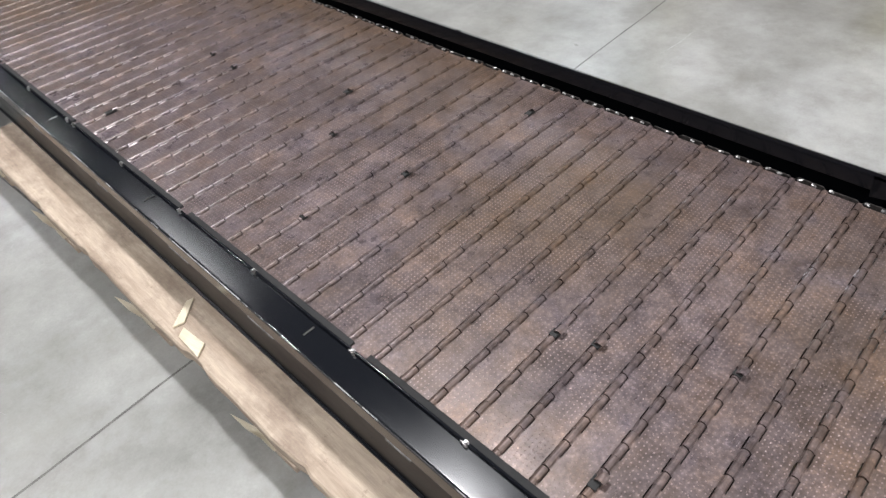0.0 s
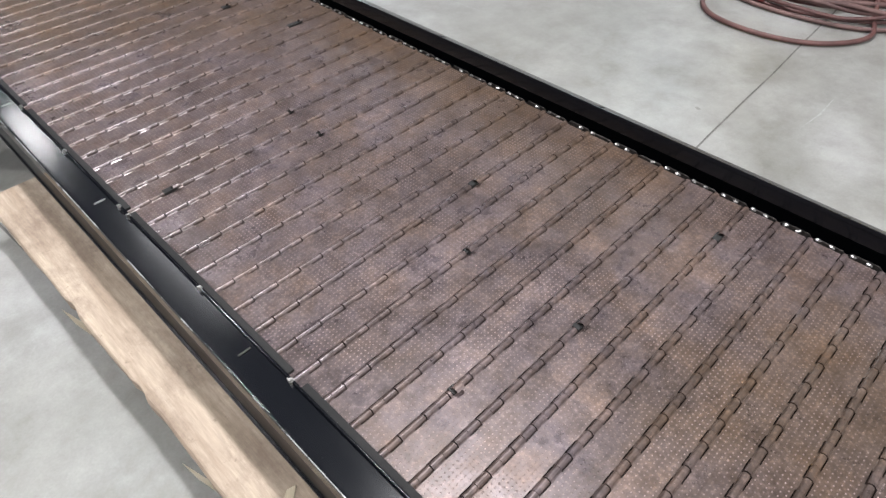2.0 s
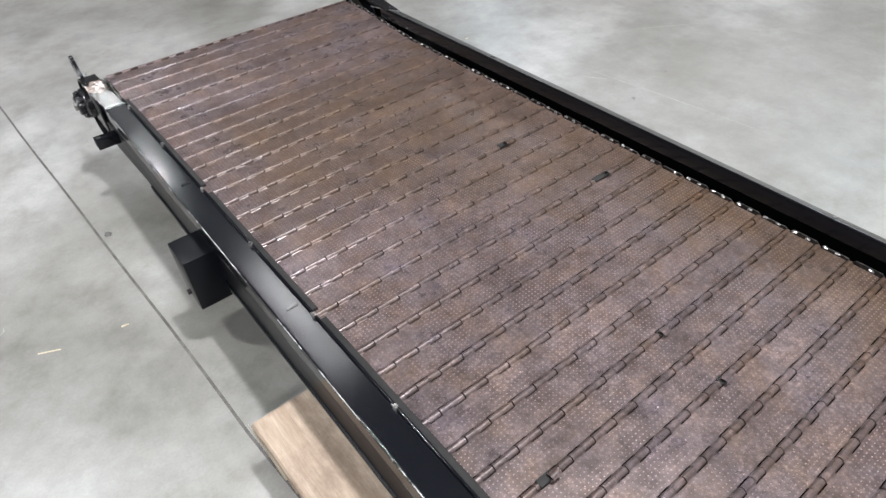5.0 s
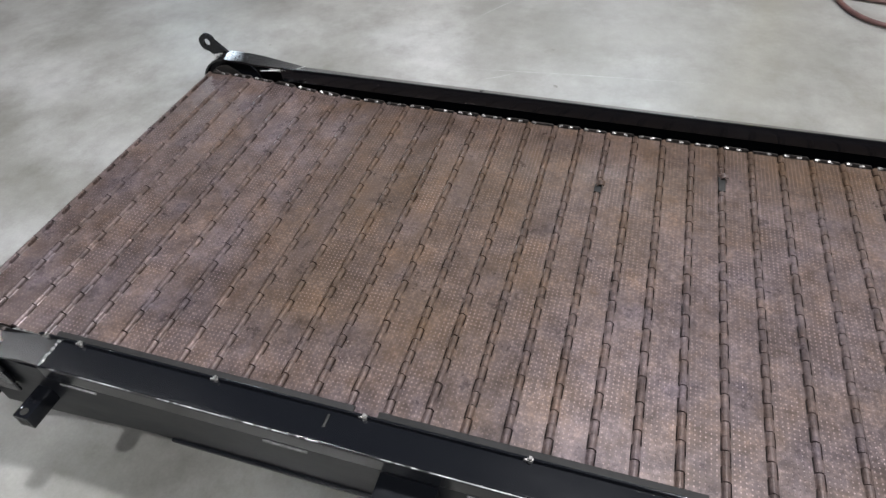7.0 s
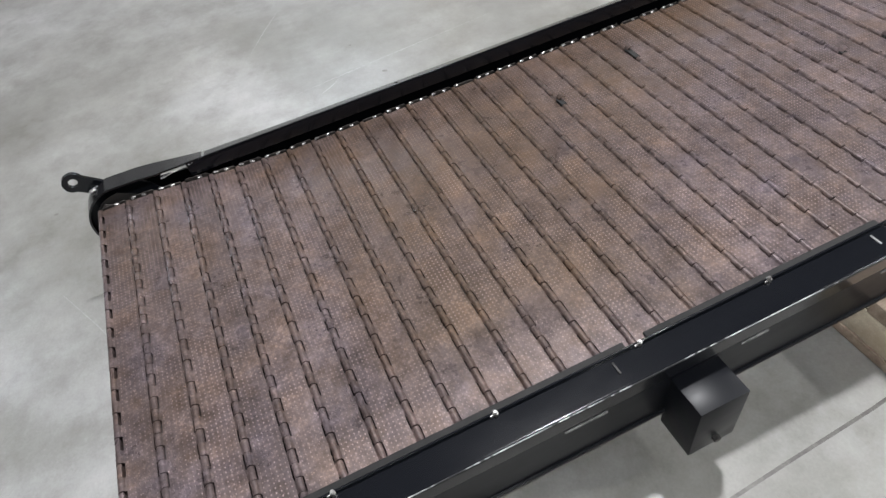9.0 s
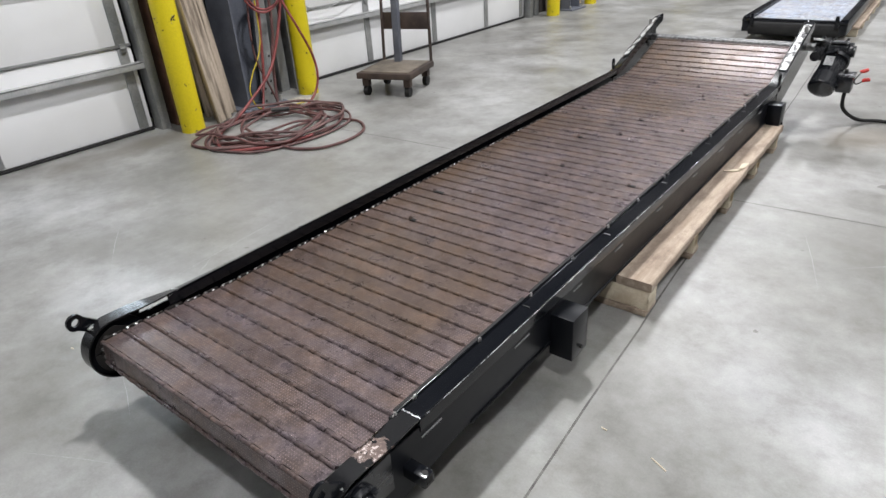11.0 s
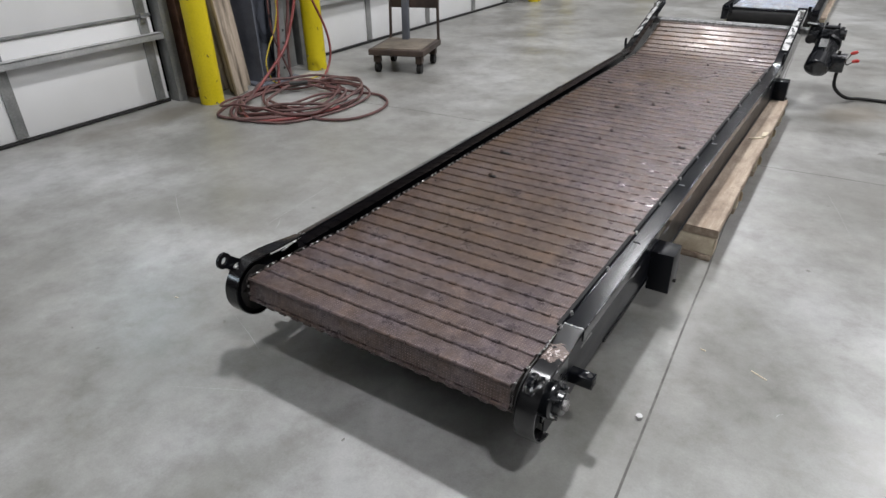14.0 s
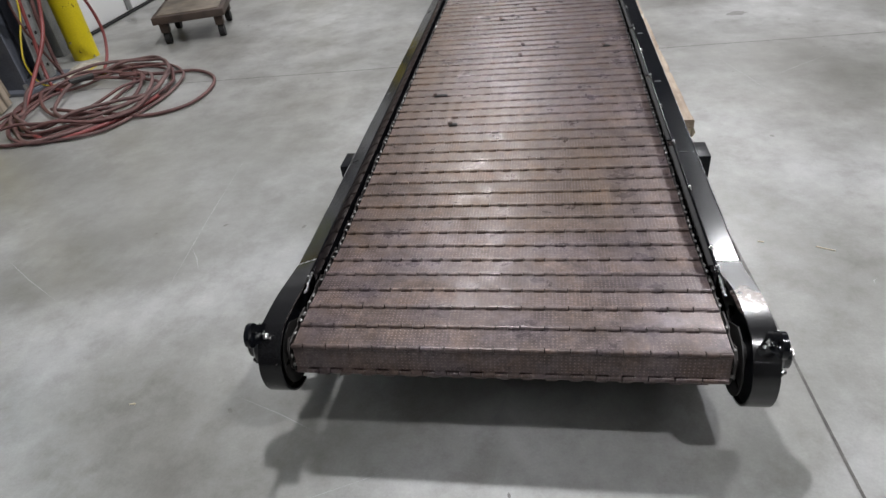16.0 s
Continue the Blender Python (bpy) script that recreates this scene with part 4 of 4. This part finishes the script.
    band += [(cy + R * math.cos(t), cz + R * math.sin(t)) for t in [math.pi * (0.55 + 0.0374 * j) for j in range(26)]]
    bm = bmesh.new()
    strip_yz(bm, band[::-1], lo + 0.002 * (s > 0) + 0.002, hi - 0.002 - 0.004 * (s < 0), 0.005)
    if s > 0:  # the housing steps outwards from the rail
        for v in bm.verts:
            q = min(1.0, max(0.0, (0.085 - v.co.y) / 0.1))
            v.co.x += (0.015 if v.co.x < (lo + hi) / 2 else 0.010) * q * q * (3 - 2 * q)
    part("tail_housing", bm, "black_chipped" if chipped_tail else "black_flaked", frame_ob, "curved black tail housing with scuffed paint", smooth=False)
    bm = bmesh.new()
    disc = [(cy + (R - 0.002) * math.cos(t), cz + (R - 0.002) * math.sin(t)) for t in [2 * math.pi * j / 32 for j in range(32)]]
    xp = outer - s * 0.03
    extrude_yz(bm, disc, xp - 0.003, xp + 0.003)
    part("tail_plate", bm, "black_web", frame_ob)
    # black plate added to keep the gap beside the belt dark
    bm = bmesh.new()
    extrude_yz(bm, [(0.16, RAIL - 0.01), (0.16, 0.15)] + [(cy + 0.82 * (u - cy), cz + 0.82 * (v - cz)) for u, v in disc if u < cy + 0.01], inner + s * 0.007 - 0.0015, inner + s * 0.007 + 0.0015)
    part("tail_guard", bm, "black_dull", frame_ob)
    # flanged bearing with its housing, collar, shaft end and nuts
    by, bz = cy - 0.012, cz + 0.024
    bm = bmesh.new()
    cyl(bm, (xp, by, bz), (outer + s * 0.020, by, bz), 0.047, 28)
    cyl(bm, (outer + s * 0.020, by, bz), (outer + s * 0.026, by, bz), 0.047, 28, 0.041)
    bearing = part("bearing", bm, "motor", frame_ob)
    bm = bmesh.new()
    cyl(bm, (outer + s * 0.026, by, bz), (outer + s * 0.042, by, bz), 0.031, 24)
    cyl(bm, (outer + s * 0.042, by, bz), (outer + s * 0.045, by, bz), 0.031, 24, 0.027)
    part("collar", bm, "motor", bearing)
    part("shaft_end", one_cyl((outer + s * 0.045, by, bz), (outer + s * 0.053, by, bz), 0.015, 6), "pin", bearing, "bare steel shaft nut")
    for t in (0.7, 2.3, 3.9, 5.5):
        bm = bmesh.new()
        p = (by + 0.038 * math.cos(t), bz + 0.038 * math.sin(t))
        cyl(bm, (outer + s * 0.020, *p), (outer + s * 0.033, *p), 0.0085, 6)
        cyl(bm, (outer + s * 0.033, *p), (outer + s * 0.039, *p), 0.005, 8)
        part("bearing_bolt", bm, "motor", bearing)
    bm = bmesh.new()
    box(bm, outer - 0.004, outer + 0.004, by - 0.03, by + 0.11, bz - 0.06, bz + 0.05, 0.003)
    part("take_up_plate", bm, "motor", bearing)
    # lifting eye
    bm = bmesh.new()
    ec = Vector((outer - s * 0.006, -0.192, 0.357))
    turn = math.radians(-38)
    hole, rim = [], []
    for j in range(20):
        t = 2 * math.pi * j / 20
        hole.append((0.0105 * math.cos(t), 0.0125 * math.sin(t)))
        rim.append((0.060 if math.cos(t) > 0.62 else 0.024 * math.cos(t), 0.026 * math.sin(t) * (1.25 if math.cos(t) > 0.62 else 1.0)))
    loops = []
    for ring in (rim, hole):
        for dx in (-0.005, 0.005):
            loops.append([bm.verts.new((ec.x + dx, ec.y + u * math.cos(turn) - v * math.sin(turn), ec.z + u * math.sin(turn) + v * math.cos(turn))) for u, v in ring])
    for la, lb in ((loops[0], loops[1]), (loops[1], loops[3]), (loops[3], loops[2]), (loops[2], loops[0])):
        for j in range(20):
            bm.faces.new((la[j], la[(j + 1) % 20], lb[(j + 1) % 20], lb[j]))
    part("lifting_eye", bm, "black", frame_ob, smooth=False)
    # square stub with a bolt
    bm = bmesh.new()
    xa, xb = (outer - 0.02, outer + 0.056) if s > 0 else (outer - 0.026, outer + 0.02)
    box(bm, xa, xb, 0.038, 0.070, 0.190, 0.222, 0.0008)
    peg = part("stub_tube", bm, "black", frame_ob)
    # near-black faces paint the shade of the bore and the bolt hole
    part("tube_bore", one_box((xb if s > 0 else xa) - 0.001, (xb if s > 0 else xa) + 0.001, 0.045, 0.063, 0.197, 0.215), "dark", peg)
    part("bolt_hole", one_cyl((xb - 0.012 if s > 0 else xa + 0.012, 0.054, 0.2215), (xb - 0.012 if s > 0 else xa + 0.012, 0.054, 0.2226), 0.0075, 14), "dark", peg)
    # support feet: boxed stubs on the web
    for y0, z0, z1 in ((0.717, 0.105, 0.252), (3.19, 0.115, 0.255)):
        bm = bmesh.new()
        xa, xb = (outer - 0.01, outer + 0.067) if s > 0 else (outer - 0.067, outer + 0.01)
        box(bm, xa, xb, y0, y0 + 0.096, z0, z1, 0.0015)
        ft = part("leg_socket", bm, "black_web", frame_ob, "short black box-tube leg socket")
        bm = bmesh.new()
        xo = outer + s * 0.067
        cyl(bm, (xo, y0 + 0.05, z0 + 0.03), (xo + s * 0.009, y0 + 0.05, z0 + 0.03), 0.007, 6)
        part("set_bolt", bm, "black_dull", ft)
    # head: rising arm
    bm = bmesh.new()
    top = [(BEND - 0.02, RAIL + 0.001), (BEND + 0.05, RAIL + 0.012), (BEND + 0.12, RAIL + 0.036)] + [(yy, rail_z(yy) + 0.004) for yy in (3.6, 3.8, HEAD)]
    strip_yz(bm, top, lo, hi, 0.05)
    arm = part("head_arm", bm, "black", frame_ob)
    bm = bmesh.new()
    extrude_yz(bm, [(BEND, 0.17), (BEND + 0.02, RAIL - 0.01), (HEAD, rail_z(HEAD) - 0.045), (HEAD + 0.02, rail_z(HEAD) - 0.2), (3.85, 0.27), (3.5, 0.17)], web - 0.003, web + 0.003)
    part("head_plate", bm, "black", arm)
    bm = bmesh.new()
    strip_yz(bm, [(yy, rail_z(yy) + 0.008) for yy in (3.52, 3.7, 3.9, HEAD - 0.04)], lo + 0.01, hi - 0.01, 0.003)
    part("arm_plate", bm, "pale_patched", arm, "black arm plate with broken pale patches")
    # upright ring at the bend
    bm = bmesh.new()
    rc = Vector((outer - s * 0.01, BEND + 0.03, RAIL + 0.035))
    sweep(bm, [rc + Vector((0, 0.014 * math.cos(t), 0.03 * math.sin(t))) for t in [2 * math.pi * j / 18 for j in range(18)]], 0.006, 8, True)
    part("bend_ring", bm, "black", arm, smooth=True)
    bm = bmesh.new()
    cyl(bm, (outer - s * 0.02, HEAD - 0.13, rail_z(HEAD - 0.13)), (outer - s * 0.02, HEAD - 0.13, rail_z(HEAD - 0.13) + 0.04), 0.012, 8)
    part("eye_bolt", bm, "zinc", arm)
    return frame_ob


near = side_frame(NI, NO, "side_rail", True)
far = side_frame(FI, FO, "side_rail", False)
# the caps fall outwards a little, the far one more, except round the tail
for root, x_in, fall, lift in ((near, NI, 0.0, 0.0), (far, FI, 0.466, 0.0165)):
    for ob in (root, *root.children_recursive):
        if ob.name.split(".")[0] in ("side_rail", "cap", "edge_wear", "weld_bead", "inner_lip", "cap_seam", "tail_housing", "head_arm", "arm_plate"):
            for v in ob.data.vertices:
                w = min(1.0, max(0.0, (v.co.y + 0.02) / 0.16))
                v.co.z += w * (lift + fall * (v.co.x - x_in))
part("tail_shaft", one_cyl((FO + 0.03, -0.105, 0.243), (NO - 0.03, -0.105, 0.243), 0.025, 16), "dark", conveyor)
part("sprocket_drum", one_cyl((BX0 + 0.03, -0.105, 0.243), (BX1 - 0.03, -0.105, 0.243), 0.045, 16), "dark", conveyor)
part("bottom_pan", one_box(FI, NI, 0.1, BEND, 0.146, 0.152), "black_dull", conveyor)
part("head_shaft", one_cyl((FO, 4.03, 0.42), (0.62, 4.03, 0.42), 0.025, 16), "weld", conveyor)
for yk in (0.5, 1.2, 1.9, 2.6, 3.2):
    part("cross_member", one_box(FI, NI, yk, yk + 0.05, 0.16, 0.21), "black_dull", conveyor)

# gear motor on the head shaft
gm = thing("gear_motor", "glossy black gear motor hung on the conveyor's head shaft", "motor")
part("gearbox", one_box(0.575, 0.655, 3.93, 4.09, 0.37, 0.475, 0.016), "motor", gm)
# the bracket top's lamp reflection is put into its colour
bracket = part("torque_bracket", one_box(-0.034, 0.034, -0.062, 0.062, -0.005, 0.005, 0.002, pose(0.594, 3.93, 0.488, -9, 5, 8)), "pale_patched", gm, "bracket plate with lamp reflections painted as pale patches")
for bx, by in ((-0.018, -0.035), (0.018, 0.03)):
    part("bolt_head", one_cyl((0.594 + bx, 3.93 + by, 0.487), (0.594 + bx, 3.93 + by, 0.505), 0.009, 6), "motor", bracket)
part("gearbox_lug", one_box(0.585, 0.645, 3.875, 3.93, 0.37, 0.45, 0.012), "motor", gm)
part("lug_boss", one_cyl((0.60, 3.85, 0.40), (0.60, 3.90, 0.40), 0.03, 16), "motor", gm)
head = part("gear_head", one_box(0.655, 0.765, 3.86, 3.98, 0.385, 0.475, 0.014), "motor", gm)
# the cover's reflection is painted as pale patches
part("head_cover", one_box(-0.05, 0.05, -0.055, 0.055, -0.006, 0.006, 0.003, pose(0.71, 3.915, 0.483, -6, 0, 4)), "grey_patched", head, "dark grey cover plate with painted pale reflections")
for bx, by in ((-0.035, -0.035), (0.035, -0.035), (-0.035, 0.035), (0.035, 0.035)):
    part("bolt_head", one_cyl((0.71 + bx, 3.915 + by, 0.485), (0.71 + bx, 3.915 + by, 0.5), 0.007, 6), "motor", head)
part("side_flange", one_cyl((0.765, 3.92, 0.43), (0.785, 3.92, 0.43), 0.052, 22), "motor", gm)
part("side_cap", one_cyl((0.785, 3.92, 0.43), (0.80, 3.92, 0.43), 0.034, 18), "motor", gm)
A0, A1 = Vector((0.715, 3.90, 0.40)), Vector((0.690, 3.715, 0.262))
ax = (A1 - A0).normalized()
body = part("motor_body", one_cyl(A0, A1, 0.064, 28), "motor", gm)
ux = ax.cross(Vector((0, 0, 1))).normalized()
uy = ax.cross(ux)
for k in range(22):
    a = 2 * math.pi * k / 22
    o = (ux * math.cos(a) + uy * math.sin(a)) * 0.066
    bm = bmesh.new()
    sweep(bm, [A0 + o + ax * 0.06, A0 + o + ax * 0.17], 0.004, 4)
    part("cooling_fin", bm, "motor", body)
part("flange", one_cyl(A0 + ax * 0.025, A0 + ax * 0.045, 0.08, 28), "motor", gm)
cover = part("fan_cover", one_cyl(A0 + ax * 0.17, A1 + ax * 0.02, 0.075, 28), "motor", gm)
bm = bmesh.new()
bmesh.ops.create_uvsphere(bm, u_segments=28, v_segments=12, radius=0.0748, matrix=Matrix.Translation(A1 + ax * 0.02) @ ax.to_track_quat("Z", "Y").to_matrix().to_4x4() @ Matrix.Diagonal((1, 1, 0.35, 1)))
part("end_bell", bm, "motor", cover, smooth=True)
part("name_plate", one_box(-0.024, 0.024, -0.034, 0.034, 0, 0.003, 0.0, Matrix.Translation(A0 + ax * 0.11 + Vector((-0.012, -0.035, 0.062))) @ pose(0, 0, 0, 38)), "zinc", gm, "bare metal rating plate")
part("lifting_bolt", one_cyl(A0 + ax * 0.05 + Vector((0, -0.03, 0.06)), A0 + ax * 0.05 + Vector((0, -0.045, 0.085)), 0.011, 12), "motor", gm)
tb = part("terminal_box", one_box(0.762, 0.842, 3.73, 3.83, 0.225, 0.32, 0.006), "motor", gm)
part("terminal_lid", one_box(0.759, 0.845, 3.727, 3.833, 0.321, 0.333, 0.003), "grey_patched", tb, "dark grey box lid")
part("lid_knob", one_cyl((0.795, 3.765, 0.333), (0.795, 3.765, 0.358), 0.010, 12), "rubber", tb)
for px, py, pz, sx, sz in ((0.868, 3.85, 0.333, 0.03, 0.014), (0.888, 3.85, 0.283, 0.03, 0.004)):
    bm = bmesh.new()
    sweep(bm, smooth_path([(0.842, 3.80, 0.285), (0.855, 3.82, pz - 0.02), (px, py, pz)], 5), 0.0035, 6)
    wire_lead = part("plug_wire", bm, "rubber", gm, smooth=True)
    bm = bmesh.new()
    cyl(bm, (px - 0.01, py, pz - 0.004), (px + 0.012, py + 0.002, pz + 0.004), 0.0095, 12, 0.013)
    cyl(bm, (px + 0.012, py + 0.002, pz + 0.004), (px + sx, py + 0.004, pz + sz), 0.013, 12, 0.008)
    part("red_plug", bm, "plug", wire_lead, "bright red plastic plug cap")
lead = thing("power_cable", "thick black power cable running from the motor across the floor", "cable")
bm = bmesh.new()
sweep(bm, smooth_path([(0.81, 3.78, 0.23), (0.82, 3.79, 0.12), (0.9, 3.9, 0.03), (1.02, 3.98, 0.013), (1.3, 3.95, 0.012), (2.0, 3.7, 0.012), (4.0, 3.5, 0.012)], 8), 0.011, 8)
part("cable_run", bm, "rubber", lead, smooth=True)

# ---------------------------------------------------------------- pallet under the conveyor
pallet = thing("pallet", "long raw pine pallet under the conveyor", "pallet")
SKEW = -0.0165  # the pallet lies slightly askew


def skewed(bm):
    for v in bm.verts:
        v.co.x += SKEW * (v.co.y - 1.2)
    return bm


for x0, x1 in ((0.514, 0.644), (0.30, 0.43), (-0.07, 0.07), (-0.40, -0.26)):
    bm = bmesh.new()
    n = 90
    edge = [0.003 * noise.noise(Vector((0.34 * k, 3.1 * x0, 0))) + 0.0016 * noise.noise(Vector((1.3 * k, 5.0 * x0, 2))) - (0.006 if k in (22, 23, 35, 36, 57, 58, 59, 74) else 0.0) for k in range(n + 1)]
    rings = []
    for k in range(n + 1):
        yk = 1.205 + (3.225 - 1.205) * k / n
        xa, xb = x0 - 0.5 * edge[k], x1 + edge[k]
        prof = ((xa, 0.1075), (xa, 0.138), (xa + 0.003, 0.1415), (xb - 0.004, 0.1415 + 0.4 * edge[k]), (xb, 0.137), (xb, 0.1075))
        rings.append([bm.verts.new((u, yk, v)) for u, v in prof])
    for ra, rb in zip(rings, rings[1:]):
        for k in range(6):
            bm.faces.new((ra[k], rb[k], rb[(k + 1) % 6], ra[(k + 1) % 6]))
    bm.faces.new(rings[0])
    bm.faces.new(rings[-1][::-1])
    part("deck_board", skewed(bm), "pine", pallet)
STRINGERS = (1.208, 1.70, 2.205, 2.685, 3.125)
for y in STRINGERS:
    part("stringer", skewed(one_box(-0.42, 0.640, y, y + 0.045 + 0.03 * (y < 1.3), 0.026, 0.1075, 0.003)), "pine_pale", pallet)
    part("runner", skewed(one_box(-0.42, 0.634, y - 0.003, y + 0.10, 0.0, 0.0255, 0.003)), "pine", pallet)
for y, lean in zip(STRINGERS, (0.006, 0.019, 0.021, 0.020, 0.011)):
    # torn sliver standing off the stringer's end
    bm = bmesh.new()
    a = [bm.verts.new(p) for p in ((0.637, y + 0.048, 0.050), (0.637, y + 0.050, 0.100), (0.640 + lean * 0.6, y + 0.004, 0.113), (0.640 + lean, y - 0.036, 0.106), (0.640 + lean * 0.7, y - 0.008, 0.072))]
    bm.faces.new(a)
    bmesh.ops.solidify(bm, geom=bm.faces[:], thickness=0.004)
    part("torn_sliver", skewed(bm), "pine_pale", pallet, "pale torn wood sliver")
for x, y, a, ex, ey in ((0.569, 2.387, -37, 0.010, 0.032), (0.601, 2.470, 14, 0.014, 0.034)):
    bm = one_box(-ex, ex, -ey, ey, 0, 0.006, 0.0015)
    for v in bm.verts:
        v.co.x += 0.006 * math.sin(v.co.y * 60) + 0.12 * v.co.y * (v.co.x > 0)
        v.co.y += 0.4 * v.co.x
    chip = tagged(part("wood_chip", bm, "pine_pale"), "pale split wood chip lying on the pallet board", "wood chip", "wood chips")
    chip.matrix_basis = pose(x, y, 0.142, 0, 0, a)

# ---------------------------------------------------------------- second conveyor
con2 = thing("second_conveyor", "shorter black conveyor with a bare silver hinged belt on a pallet", "conveyor")
c2 = pose(0.005, 6.26, 0, 0, 0, 1.5)
con2.matrix_basis = c2
# another near-black box paints the shade between these plates
b2 = part("belt", one_box(-0.37, 0.37, 0.1, 2.8, 0.18, 0.19), "dark", con2)
sl2 = slat_mesh("silver_slat", -0.37, 0.37, "silver", 29)
for k in range(42):
    ob = new("slat", sl2)
    ob.location = (0, 0.09 + k * PITCH, 0.214)
    ob.parent = b2
for s in (-1, 1):
    part("side_rail", one_box(min(s * 0.385, s * 0.45), max(s * 0.385, s * 0.45), -0.03, 2.95, 0.10, 0.24, 0.006), "black", con2)
    part("lug", one_box(s * 0.36 - 0.015, s * 0.36 + 0.015, -0.06, -0.02, 0.17, 0.27, 0.004), "black", con2)
part("end_drum", one_cyl((-0.39, 0.04, 0.135), (0.39, 0.04, 0.135), 0.07, 24), "dark", con2)
part("end_bar", one_box(-0.45, 0.45, -0.05, -0.02, 0.2, 0.222, 0.004), "black", con2)
part("end_bar", one_box(-0.45, 0.45, 2.9, 2.93, 0.22, 0.242, 0.004), "zinc", con2)
part("end_arm", one_box(-0.47, -0.38, 2.85, 3.1, 0.2, 0.29, 0.01), "black", con2)
part("motor_housing", one_cyl((0.5, 2.75, 0.2), (0.66, 2.75, 0.2), 0.085, 20), "motor", con2)
part("motor_bracket", one_box(0.44, 0.62, 2.7, 2.9, 0.2, 0.31, 0.02), "motor", con2)
p2 = thing("pallet", "raw pine pallet under the second conveyor", "pallet")
p2.matrix_basis = c2
for x0, x1 in ((0.40, 0.50), (0.12, 0.25), (-0.2, -0.05), (-0.5, -0.40)):
    part("deck_board", one_box(x0, x1, 0.5, 2.6, 0.07, 0.098, 0.004), "pine", p2)
for y in (0.52, 1.0, 1.5, 2.0, 2.48):
    part("stringer", one_box(-0.49, 0.49, y, y + 0.09, 0.0, 0.07, 0.004), "pine_pale", p2)

# ---------------------------------------------------------------- litter on the floor
nut = bmesh.new()
cyl(nut, (0, 0, 0), (0, 0, 0.009), 0.010, 6)
nut = tagged(part("hex_nut", nut, "zinc"), "loose zinc hex nut on the concrete", "nut")
nut.location = (0.674, 0.211, 0)
for x, y, a, l in ((0.927, 0.579, -25, 0.053), (0.753, 0.617, -10, 0.018), (-1.0, -0.1, 10, 0.016)):
    bm = one_box(-l / 2, l / 2, -0.0016, 0.0016, 0, 0.0025)
    sp = tagged(part("wood_splinter", bm, "pine_pale"), "thin pale wood splinter on the concrete", "splinter", "splinters")
    sp.matrix_basis = pose(x, y, 0.0, 0, 0, a)
